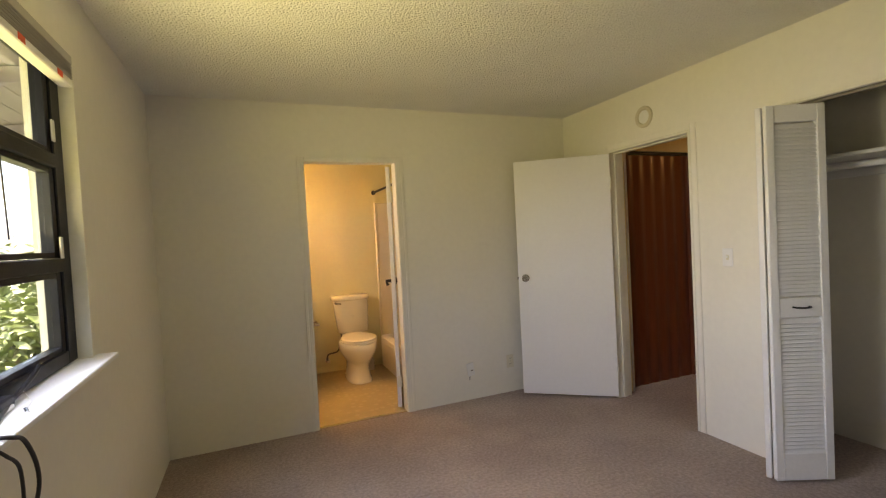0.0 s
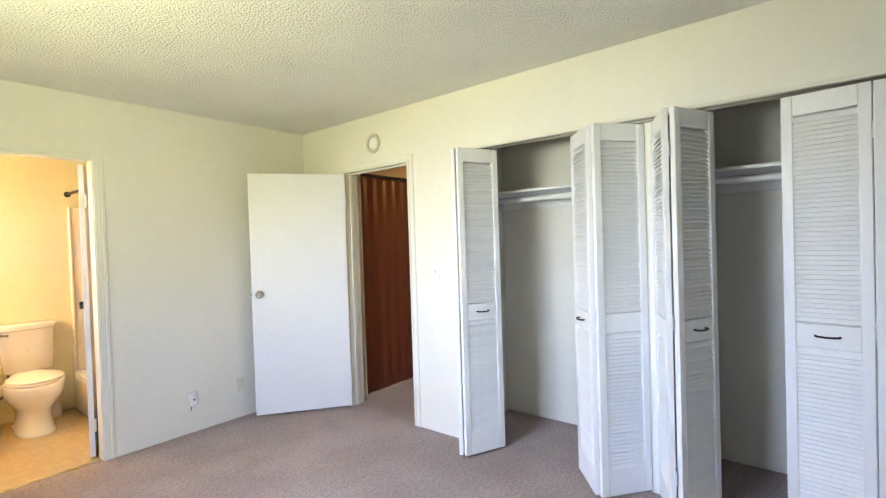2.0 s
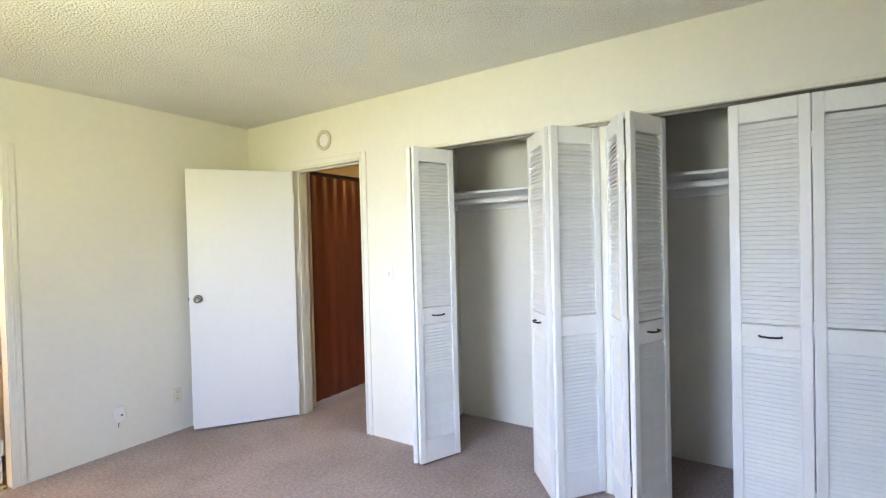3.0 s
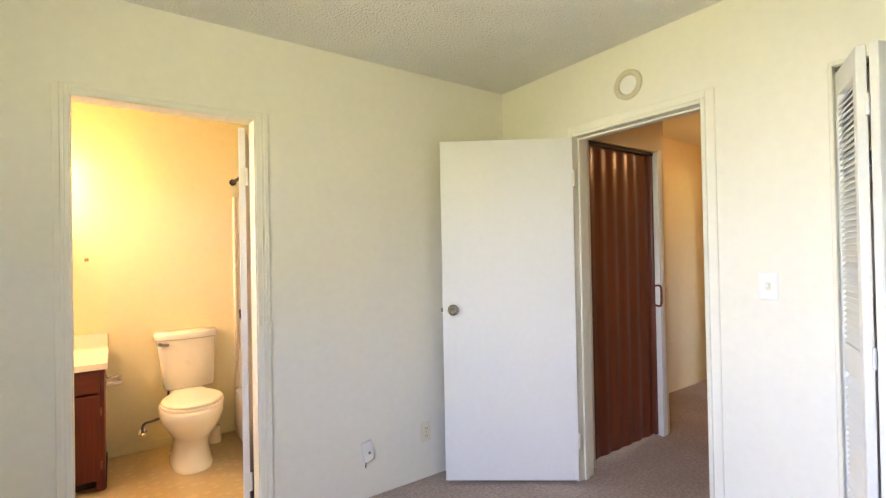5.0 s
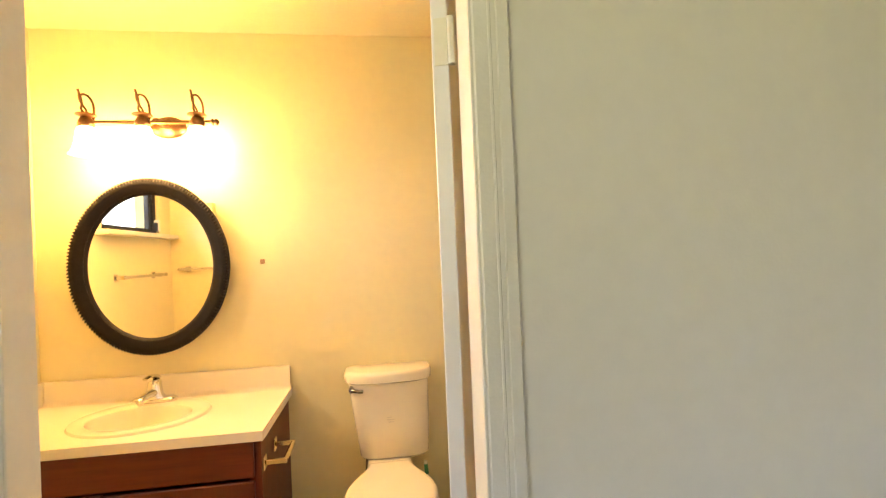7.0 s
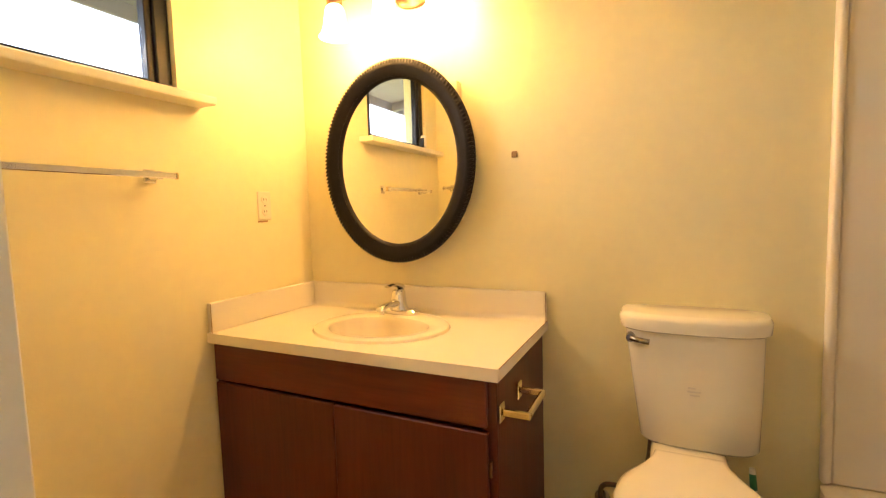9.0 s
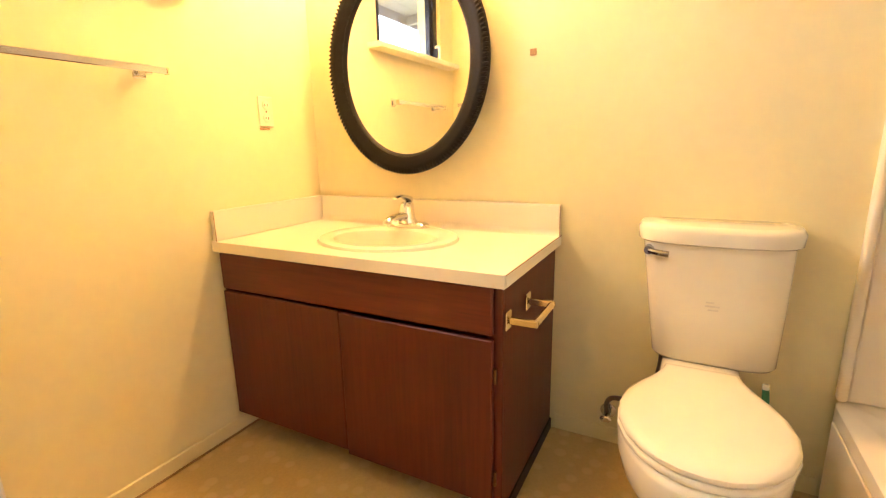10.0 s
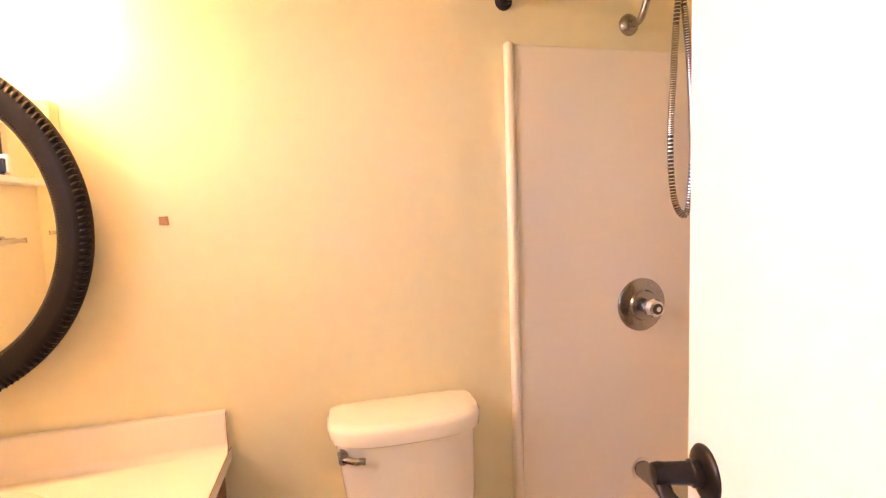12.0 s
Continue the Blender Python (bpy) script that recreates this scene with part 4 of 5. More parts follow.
# ---- vanity ----
VX0, VX1, VYF = XW + 0.004, 0.415, 4.610
van = thing("vanity_cabinet", "dark cherry wood bathroom vanity cabinet", "cabinet", ((VX0 + VX1) / 2, 4.9, 0))
part("side_panel", bx(VX0, VX0 + 0.018, VYF + 0.02, YB2 - 0.012, 0.092, 0.721), VANITY, van)
part("side_panel", bx(VX1 - 0.018, VX1, VYF + 0.02, YB2 - 0.012, 0.0, 0.721, bevel=0.002), VANITY, van)
part("bottom_panel", bx(VX0 + 0.0185, VX1 - 0.0185, VYF + 0.02, YB2 - 0.012, 0.092, 0.109), VANITY, van)
part("back_panel", bx(VX0 + 0.0185, VX1 - 0.0185, YB2 - 0.02, YB2 - 0.012, 0.110, 0.721), VANITY, van)
b = nb()
box(b, VX0, VX0 + 0.045, VYF + 0.001, VYF + 0.0195, 0.092, 0.721)
box(b, VX1 - 0.040, VX1 + 0.001, VYF + 0.001, VYF + 0.0195, 0.0, 0.721, bevel=0.002)
box(b, VX0 + 0.0455, VX1 - 0.0405, VYF + 0.001, VYF + 0.0195, 0.602, 0.721)
box(b, VX0 + 0.0455, VX1 - 0.0405, VYF + 0.001, VYF + 0.0195, 0.092, 0.12)
part("face_frame", b, VANITY, van)
part("drawer_front", bx(VX0 + 0.010, VX1 - 0.022, VYF - 0.018, VYF, 0.584, 0.717, bevel=0.004), VANITYRAIL, van, "cherry false drawer front")
xs = -0.122
part("door", bx(VX0 + 0.010, xs - 0.0008, VYF - 0.018, VYF, 0.084, 0.575, bevel=0.003), VANITY, van)
part("door", bx(xs + 0.0008, VX1 - 0.022, VYF - 0.018, VYF, 0.070, 0.571, bevel=0.003), VANITY, van)
part("toe_kick", bx(VX0 + 0.05, VX1 - 0.019, VYF + 0.075, VYF + 0.090, 0.0, 0.0915), KICK, van, "black recessed toe kick")
part("kick_end", bx(VX1 - 0.045, VX1 - 0.0185, VYF + 0.02, VYF + 0.06, 0.0, 0.07), VANITY, van)
for z in (0.47, 0.155):
    part("hinge", rod(nb(), (VX1 - 0.016, VYF - 0.010, z - 0.022), (VX1 - 0.016, VYF - 0.010, z + 0.022), 0.005, seg=10), BRONZE, van, "small bronze hinge", smooth=40)
part("base_strip", bx(VX1, VX1 + 0.006, VYF + 0.03, YB2 - 0.014, 0.0, 0.045, bevel=0.001), KICK, van)

ct = thing("vanity_countertop", "white speckled laminate countertop with backsplash", "countertop", ((VX0 + VX1) / 2, 4.9, 0.722))
CX, CYc = -0.106, 4.860
CTX0, CTX1, CTY0, CTZ0, CTZ1 = XW + 0.002, 0.431, 4.578, 0.722, 0.758


def slab_with_hole(x0, x1, y0, y1, z0, z1, cx, cy, ax, ay, n=48):
    """A worktop with an oval hole for the basin."""
    b = nb()
    outer, inner = [], []
    for i in range(n):
        a = 2 * math.pi * i / n
        c, s = math.cos(a), math.sin(a)
        inner.append((cx + ax * c, cy + ay * s))
        k = min(((x1 - cx) if c > 0 else (x0 - cx)) / c if abs(c) > 1e-6 else 1e9, ((y1 - cy) if s > 0 else (y0 - cy)) / s if abs(s) > 1e-6 else 1e9)
        outer.append((cx + k * c, cy + k * s))
    for px, py in ((x0, y0), (x1, y0), (x1, y1), (x0, y1)):
        j = min(range(n), key=lambda q: (outer[q][0] - px) ** 2 + (outer[q][1] - py) ** 2)
        outer[j] = (px, py)
    def lay(pts, z):
        return [b.verts.new((x, y, z)) for x, y in pts]
    to, ti, bo_, bi = lay(outer, z1), lay(inner, z1), lay(outer, z0), lay(inner, z0)
    for i in range(n):
        j = (i + 1) % n
        b.faces.new((to[i], to[j], ti[j], ti[i]))
        b.faces.new((bo_[i], bi[i], bi[j], bo_[j]))
        b.faces.new((to[i], bo_[i], bo_[j], to[j]))
        b.faces.new((ti[i], ti[j], bi[j], bi[i]))
    es = [e for e in b.edges if len(e.link_faces) == 2 and e.calc_face_angle(0) > 1.2 and all(abs(v.co.y - y0) < 1e-4 for v in e.verts) and abs(e.verts[0].co.z - e.verts[1].co.z) < 1e-5]
    bmesh.ops.bevel(b, geom=es, offset=0.0165, segments=6, affect="EDGES", profile=0.5)
    return b


part("slab", slab_with_hole(CTX0, CTX1, CTY0, YB2 - 0.001, CTZ0, CTZ1, CX, CYc, 0.225, 0.185), LAMINATE, ct, smooth=35)
part("backsplash", bx(CTX0 + 0.0205, CTX1 - 0.001, YB2 - 0.022, YB2 - 0.001, CTZ1 + 0.0005, 0.866, bevel=0.006, seg=2), LAMINATE, ct)
part("side_splash", bx(CTX0, CTX0 + 0.022, CTY0 + 0.006, YB2 - 0.001, CTZ1 + 0.0005, 0.866, bevel=0.003), LAMINATE, ct)
part("edge_strip", bx(CTX1 + 0.0002, CTX1 + 0.0016, CTY0 + 0.012, YB2 - 0.002, CTZ0 + 0.001, CTZ1 - 0.001), LAMINATE, ct)
part("seam", bx(CTX1 + 0.0003, CTX1 + 0.0020, CTY0 + 0.010, YB2 - 0.002, CTZ1 - 0.0030, CTZ1 - 0.0008), PATCH, ct, "thin brown glue seam")
part("seam", bx(CTX1 - 0.0012, CTX1 + 0.0006, YB2 - 0.024, YB2 - 0.0222, CTZ1, 0.862), PATCH, ct, "thin brown glue seam")
part("seam", bx(CTX0 + 0.0205, CTX0 + 0.0224, CTY0 + 0.0050, CTY0 + 0.0062, CTZ1, 0.864), PATCH, ct, "thin brown glue seam")
b = nb()
cove = [(0.0, 0.0)] + [(0.024 - 0.024 * math.sin(math.pi / 2 * k / 6), 0.024 - 0.024 * math.cos(math.pi / 2 * k / 6)) for k in range(7)]
loft(b, [[Vector((x, YB2 - 0.0215 - u, CTZ1 - 0.0008 + v)) for u, v in cove] for x in (CTX0 + 0.0225, CTX1 - 0.0015)])
part("cove", b, LAMINATE, ct, smooth=40)

sk = thing("drop_in_sink", "oval white drop-in basin set in the countertop", "sink", (CX, CYc, CTZ1))
b = nb()
rings = [oval(CX, CYc, CTZ1 + 0.0006, 0.258, 0.218, 0.218, n=56), oval(CX, CYc, CTZ1 + 0.009, 0.253, 0.213, 0.213, n=56), oval(CX, CYc, CTZ1 + 0.013, 0.240, 0.200, 0.205, n=56), oval(CX, CYc - 0.012, CTZ1 + 0.0115, 0.199, 0.160, 0.142, n=56), oval(CX, CYc - 0.014, CTZ1 + 0.008, 0.191, 0.152, 0.134, n=56),
         oval(CX, CYc - 0.016, CTZ1 - 0.004, 0.186, 0.146, 0.128, n=56), oval(CX, CYc - 0.017, CTZ1 - 0.075, 0.176, 0.136, 0.120, n=56), oval(CX, CYc - 0.017, CTZ1 - 0.125, 0.132, 0.098, 0.090, n=56), oval(CX, CYc - 0.017, CTZ1 - 0.150, 0.03, 0.03, 0.03, n=56)]
loft(b, rings, caps=False)
b.faces.new([v for v in b.verts[-56:]])
part("basin", b, CULTURED, sk, smooth=32)
part("drain", lathe(nb(), [(0.026, CTZ1 - 0.1495), (0.026, CTZ1 - 0.146), (0.018, CTZ1 - 0.147), (0.002, CTZ1 - 0.148)], Matrix.Translation((CX, CYc - 0.017, 0)), 24), STEEL, sk, smooth=40)

FX, FY, FZ = -0.137, 5.036, CTZ1 + 0.0125
fa = thing("faucet", "chrome single-lever basin faucet", "faucet", (FX, FY, FZ))
b = nb()
loft(b, [oval(FX, FY, FZ, 0.080, 0.028, 0.028, 3.0), oval(FX, FY, FZ + 0.012, 0.080, 0.028, 0.028, 3.0), oval(FX, FY, FZ + 0.018, 0.072, 0.022, 0.022, 3.0)])
part("base", b, STEEL, fa, smooth=40)
b = nb()
loft(b, [oval(FX, FY, FZ + 0.016, 0.040, 0.028, 0.026), oval(FX, FY, FZ + 0.034, 0.030, 0.029, 0.024), oval(FX, FY + 0.003, FZ + 0.062, 0.025, 0.026, 0.023), oval(FX, FY + 0.006, FZ + 0.082, 0.023, 0.024, 0.022), oval(FX, FY + 0.007, FZ + 0.090, 0.016, 0.017, 0.016)])
part("column", b, STEEL, fa, smooth=60)
b = nb()
rings = []
for u, w_, h_, dz in ((0.0, 0.020, 0.017, 0.040), (0.03, 0.018, 0.015, 0.042), (0.06, 0.016, 0.013, 0.043), (0.085, 0.015, 0.012, 0.041), (0.104, 0.014, 0.011, 0.037), (0.112, 0.010, 0.007, 0.034)):
    rings.append([Vector((FX + w_ * math.cos(a), FY - 0.010 - u, FZ + dz + h_ * math.sin(a))) for a in [2 * math.pi * k / 16 for k in range(16)]])
loft(b, rings)
sp2 = part("spout", b, STEEL, fa, smooth=60)
part("aerator", rod(nb(), (FX, FY - 0.106, FZ + 0.036), (FX, FY - 0.106, FZ + 0.019), 0.010, seg=16), STEEL, sp2, smooth=40)
b = nb()
rings = []
for u, w_, h_ in ((0.0, 0.012, 0.010), (0.12, 0.018, 0.012), (0.3, 0.019, 0.010), (0.55, 0.014, 0.007), (0.8, 0.012, 0.005), (1.0, 0.011, 0.004)):
    c = Vector((FX, FY + 0.028 - 0.095 * u, FZ + 0.094 + 0.020 * math.sin(2.2 * u)))
    rings.append([c + Vector((w_ * math.cos(a), 0, h_ * math.sin(a))) for a in [2 * math.pi * k / 16 for k in range(16)]])
loft(b, rings)
part("lever", b, STEEL, fa, smooth=60)
fa.scale = (1.18, 1.15, 1.06)

tp = thing("toilet_paper_holder", "empty brass-toned toilet paper holder on the vanity side", "paper holder", (VX1, 4.715, 0.620))
for y in (4.630, 4.800):
    s = nb()
    box(s, VX1 + 0.0062, VX1 + 0.011, y - 0.020, y + 0.020, 0.597, 0.647, bevel=0.003)
    box(s, VX1 + 0.0115, VX1 + 0.088, y - 0.007, y + 0.007, 0.612, 0.632, bevel=0.003)
    part("post", s, BRASSY, tp)
part("roller", rod(nb(), (VX1 + 0.080, 4.6375, 0.622), (VX1 + 0.080, 4.7925, 0.622), 0.0095, seg=20), BRASSY, tp, smooth=40)

# ---- mirror and lamp ----
MX, MZ, MA, MB = -0.158, 1.371, 0.341, 0.401
MY = 5.104
mir = thing("oval_mirror", "oval mirror in a black carved rope-edge frame", "mirror", (MX, YB2, MZ))
prof = [(1.0, 0.002), (1.004, 0.016), (0.985, 0.030), (0.955, 0.036), (0.925, 0.034), (0.90, 0.030), (0.865, 0.028), (0.835, 0.020), (0.815, 0.010), (0.812, 0.002)]
n = 96
b = nb()
vs = []
for q, (k, h) in enumerate(prof):
    ins = (1 - k) * 0.40
    vs.append([b.verts.new((MX + (MA - ins) * math.cos(2 * math.pi * i / n), MY - h, MZ + (MB - ins) * math.sin(2 * math.pi * i / n))) for i in range(n)])
for a, c in zip(vs, vs[1:] + vs[:1]):
    for i in range(n):
        b.faces.new((a[i], a[(i + 1) % n], c[(i + 1) % n], c[i]))
mf = part("frame", b, FRAMEBLACK, mir, "black carved frame", smooth=50)


def beads(ins, count, r, h, nm, lean=0.0):
    """Small turned beads round the frame, joined."""
    b = nb()
    for i in range(count):
        a = 2 * math.pi * i / count
        c = Vector((MX + (MA - ins) * math.cos(a), MY - h, MZ + (MB - ins) * math.sin(a)))
        t = Vector((-(MA - ins) * math.sin(a), 0, (MB - ins) * math.cos(a))).normalized()
        o = Vector((math.cos(a), 0, math.sin(a)))
        rings = []
        for s_, rr in ((-1, 0.35), (-0.5, 0.9), (0.5, 0.9), (1, 0.35)):
            cc = c + (t * 0.62 + o * lean) * s_ * r
            rings.append([cc + rr * (o * r * 1.6 * math.cos(2 * math.pi * k / 6) + Vector((0, 1, 0)) * r * math.sin(2 * math.pi * k / 6)) for k in range(6)])
        loft(b, rings)
    ob = part(nm, b, FRAMEBLACK, mf, smooth=70)
    ob["kind"] = "stuff"


beads(0.011, 160, 0.0092, 0.028, "rope_edge", 0.6)
beads(0.061, 300, 0.0034, 0.022, "inner_beading")
b = nb()
loft(b, [[Vector((MX + (MA - 0.070) * math.cos(2 * math.pi * i / n), MY - y, MZ + (MB - 0.070) * math.sin(2 * math.pi * i / n))) for i in range(n)] for y in (0.004, 0.009)])
part("mirror_glass", b, MIRROR, mir, "clear silvered mirror glass")
part("backing_box", bx(-0.40, 0.112, MY, YB2 - 0.0005, 1.133, 1.66, bevel=0.003), BATHWALL, mir, "shallow painted box behind the mirror")
pt = single("glue_patch", bx(0.306, 0.328, YB2 - 0.004, YB2 - 0.0005, 1.361, 1.383, bevel=0.002), PATCH, "small brown glue patch on the bathroom wall", "patch")

LZ, LY = 2.009, 5.010
vl = thing("vanity_light", "bronze three-lamp bar over the mirror with glowing shades", "wall lamp", (-0.136, YB2, LZ))
pm = Matrix.Translation((-0.082, YB2, LZ + 0.012)) @ Vector((0, -1, 0)).to_track_quat("Z", "Y").to_matrix().to_4x4() @ Matrix.Diagonal((1.35, 0.85, 1, 1))
part("back_plate", lathe(nb(), [(0.058, 0.0), (0.060, 0.006), (0.050, 0.016), (0.034, 0.022), (0.014, 0.028), (0.012, 0.132)], pm), BRONZE, vl, "oval bronze plate", smooth=45)
part("bar", rod(nb(), (-0.372, LY, LZ), (0.152, LY, LZ), 0.0085), BRONZE, vl, smooth=40)
for x, s in ((0.152, 1),):
    fm = Matrix.Translation((x, LY, LZ)) @ Vector((s, 0, 0)).to_track_quat("Z", "Y").to_matrix().to_4x4()
    part("finial", lathe(nb(), [(0.0075, 0), (0.015, 0.004), (0.015, 0.010), (0.009, 0.013), (0.014, 0.019), (0.015, 0.026), (0.009, 0.033), (0.002, 0.036)], fm, 18), BRONZE, vl, smooth=50)
for x in (-0.358, -0.130, 0.096):
    c = Matrix.Translation((x, LY - 0.008, LZ))
    h = part("socket", lathe(nb(), [(0.012, 0.030), (0.038, 0.034), (0.040, 0.029), (0.018, 0.022), (0.026, 0.010), (0.032, -0.006), (0.030, -0.020), (0.022, -0.026)], c, 24), BRONZE, vl, smooth=45)
    part("arm", tube(nb(), [(x + 0.016, LY + 0.012, LZ + 0.004), (x + 0.017, LY + 0.022, LZ + 0.050), (x + 0.014, LY + 0.020, LZ + 0.092), (x + 0.004, LY + 0.004, LZ + 0.117), (x - 0.006, LY - 0.014, LZ + 0.118), (x - 0.011, LY - 0.024, LZ + 0.108)], 0.0052, 8, 6), BRONZE, h, smooth=60)
    part("scroll", tube(nb(), [(x - 0.016, LY - 0.030, LZ + 0.136), (x - 0.013, LY - 0.027, LZ + 0.118), (x - 0.011, LY - 0.028, LZ + 0.092), (x - 0.008, LY - 0.010, LZ + 0.070), (x - 0.002, LY + 0.002, LZ + 0.052), (x - 0.002, LY - 0.012, LZ + 0.038), (x - 0.008, LY - 0.024, LZ + 0.052), (x - 0.010, LY - 0.016, LZ + 0.072), (x - 0.010, LY - 0.018, LZ + 0.096), (x - 0.012, LY - 0.024, LZ + 0.112)], 0.0050, 8, 6), BRONZE, h, "twisted bronze scroll", smooth=60)
    b = nb()
    seg = 32
    pr = [(0.026, -0.022), (0.036, -0.036), (0.041, -0.070), (0.046, -0.105), (0.058, -0.135), (0.066, -0.142), (0.063, -0.142), (0.055, -0.134), (0.043, -0.105), (0.038, -0.070), (0.033, -0.038), (0.024, -0.025)]
    rings = [[c @ Vector((r * math.cos(2 * math.pi * i / seg), r * math.sin(2 * math.pi * i / seg), z)) for i in range(seg)] for r, z in pr]
    loft(b, rings, caps=False)
    part("shade", b, SHADE, vl, "glowing frosted bell glass", smooth=60)

cl = thing("bathroom_ceiling_light", "unlit round white flush ceiling light", "ceiling light", (0.84, 4.50, ZCB))
part("rim", lathe(nb(), [(0.135, 0), (0.137, -0.012), (0.130, -0.022), (0.120, -0.024)], Matrix.Translation((0.84, 4.50, ZCB))), WHITE, cl, smooth=40)
part("dome", lathe(nb(), [(0.121, -0.020), (0.112, -0.045), (0.085, -0.065), (0.045, -0.076), (0.004, -0.080)], Matrix.Translation((0.84, 4.50, ZCB))), DOME, cl, smooth=60)

# ---- toilet ----
TC = 0.888
to = thing("toilet", "white two-piece toilet with lid closed", "toilet", (TC, 4.75, 0))
b = nb()
loft(b, [oval(TC, 4.80, -0.004, 0.126, 0.275, 0.245, 2.7), oval(TC, 4.80, 0.018, 0.126, 0.275, 0.245, 2.7), oval(TC, 4.80, 0.032, 0.117, 0.262, 0.238, 2.5), oval(TC, 4.80, 0.12, 0.106, 0.240, 0.230, 2.3),
         oval(TC, 4.79, 0.18, 0.114, 0.246, 0.228, 2.2), oval(TC, 4.780, 0.205, 0.126, 0.262, 0.226, 2.1), oval(TC, 4.768, 0.245, 0.152, 0.280, 0.226, 2.1), oval(TC, 4.755, 0.30, 0.182, 0.294, 0.226, 2.1), oval(TC, 4.742, 0.345, 0.189, 0.295, 0.225, 2.1), oval(TC, 4.74, 0.385, 0.190, 0.296, 0.225, 2.1), oval(TC, 4.74, 0.400, 0.187, 0.292, 0.225, 2.1), oval(TC, 4.74, 0.405, 0.176, 0.280, 0.22, 2.1)])
part("bowl", b, PORCELAIN, to, smooth=60)
part("deck", bx(TC - 0.105, TC + 0.105, 4.86, 5.125, 0.30, 0.428, bevel=0.03, seg=4), PORCELAIN, to, smooth=60)


def pear(z, grow, k=1.0):
    """Outline of seat and lid: narrow at the hinge, wide in the middle, round at the front."""
    back, front = 4.938, 4.452
    prof = ((0.0, 0.092), (0.08, 0.098), (0.18, 0.118), (0.30, 0.150), (0.42, 0.174), (0.55, 0.184), (0.68, 0.178), (0.80, 0.155), (0.89, 0.122), (0.95, 0.086), (0.985, 0.048))
    right = [Vector((TC + w + grow, back - u * (back - front) + (grow if u == 0 else 0), z)) for u, w in prof]
    left = [Vector((TC - w - grow, p.y, z)) for (u, w), p in zip(prof, right)]
    tip = [Vector((TC, front - grow, z))]
    ring = right + tip + left[::-1]
    return [Vector((TC + (p.x - TC) * k, 4.70 + (p.y - 4.70) * k, z)) for p in ring]


b = nb()
loft(b, [pear(0.406, -0.008), pear(0.409, 0), pear(0.420, 0.001), pear(0.424, -0.005)])
part("seat", b, SEATPLASTIC, to, smooth=50)
b = nb()
loft(b, [pear(0.4265, -0.006), pear(0.4295, -0.001), pear(0.440, -0.001), pear(0.4465, -0.001, 0.965), pear(0.4490, -0.001, 0.88), pear(0.4500, -0.001, 0.6)])
part("lid", b, SEATPLASTIC, to, smooth=50)
b = nb()
TD = TC + 0.008
loft(b, [oval(TD + 0.020, 5.075, 0.424, 0.154, 0.070, 0.060, 6, 48, 3.2), oval(TD + 0.019, 5.073, 0.438, 0.164, 0.083, 0.066, 6, 48, 3.2), oval(TD + 0.011, 5.072, 0.60, 0.177, 0.094, 0.070, 6, 48, 3.2), oval(TD, 5.070, 0.788, 0.190, 0.104, 0.072, 6, 48, 3.2)])
tank = part("tank", b, PORCELAIN, to, smooth=50)
b = nb()
loft(b, [oval(TD, 5.068, 0.7885, 0.197, 0.110, 0.076, 6, 48, 3), oval(TD, 5.068, 0.794, 0.204, 0.118, 0.078, 6, 48, 3), oval(TD, 5.068, 0.826, 0.207, 0.120, 0.079, 6, 48, 3), oval(TD, 5.068, 0.838, 0.200, 0.113, 0.076, 6, 48, 3), oval(TD, 5.068, 0.842, 0.17, 0.095, 0.065, 5, 48, 3)])
part("tank_lid", b, PORCELAIN, to, smooth=50)
fl = part("flush_lever", tube(nb(), [(TC - 0.168, 5.005, 0.765), (TC - 0.162, 4.975, 0.766), (TC - 0.135, 4.960, 0.763), (TC - 0.108, 4.956, 0.761)], 0.0085, 10, 5), NICKEL, to, "dark chrome flush lever", smooth=60)
part("lever_boss", rod(nb(), (TC - 0.160, 5.01, 0.766), (TC - 0.162, 4.966, 0.766), 0.013, 0.012, 16), NICKEL, fl, smooth=40)
for i, (wd, off) in enumerate(((0.020, -0.006), (0.036, 0.0), (0.026, 0.003))):
    z = 0.628 - i * 0.011
    yy = 5.071 - 0.0935 - (z - 0.60) * 0.05
    part("print_bar", bx(TC + 0.012 + off - wd / 2, TC + 0.012 + off + wd / 2, yy - 0.0016, yy + 0.003, z - 0.0022, z + 0.0022), INK, tank, "faded grey print")
for s in (-1, 1):
    part("bolt_cap", lathe(nb(), [(0.014, 0.0), (0.014, 0.008), (0.009, 0.016), (0.002, 0.018)], Matrix.Translation((TC + s * 0.112, 4.86, 0.030)), 16), PORCELAIN, to, smooth=50)

sv = thing("toilet_supply", "wall stop valve with dark braided toilet supply hose", "supply valve", (0.625, YB2, 0.14))
part("escutcheon", lathe(nb(), [(0.028, 0), (0.027, 0.004), (0.012, 0.007)], Matrix.Translation((0.625, YB2 - 0.010, 0.13)) @ Matrix.Rotation(radians(90), 4, "X"), 20), STEEL, sv, smooth=40)
part("valve", rod(nb(), (0.625, YB2 - 0.012, 0.13), (0.625, YB2 - 0.065, 0.13), 0.012, seg=14), NICKEL, sv, smooth=40)
part("valve_knob", lathe(nb(), [(0.016, 0.0), (0.020, 0.004), (0.020, 0.014), (0.014, 0.018)], Matrix.Translation((0.625, YB2 - 0.062, 0.13)) @ Matrix.Rotation(radians(90), 4, "X") @ Matrix.Diagonal((1, 0.6, 1, 1)), 16), STEEL, sv, smooth=40)
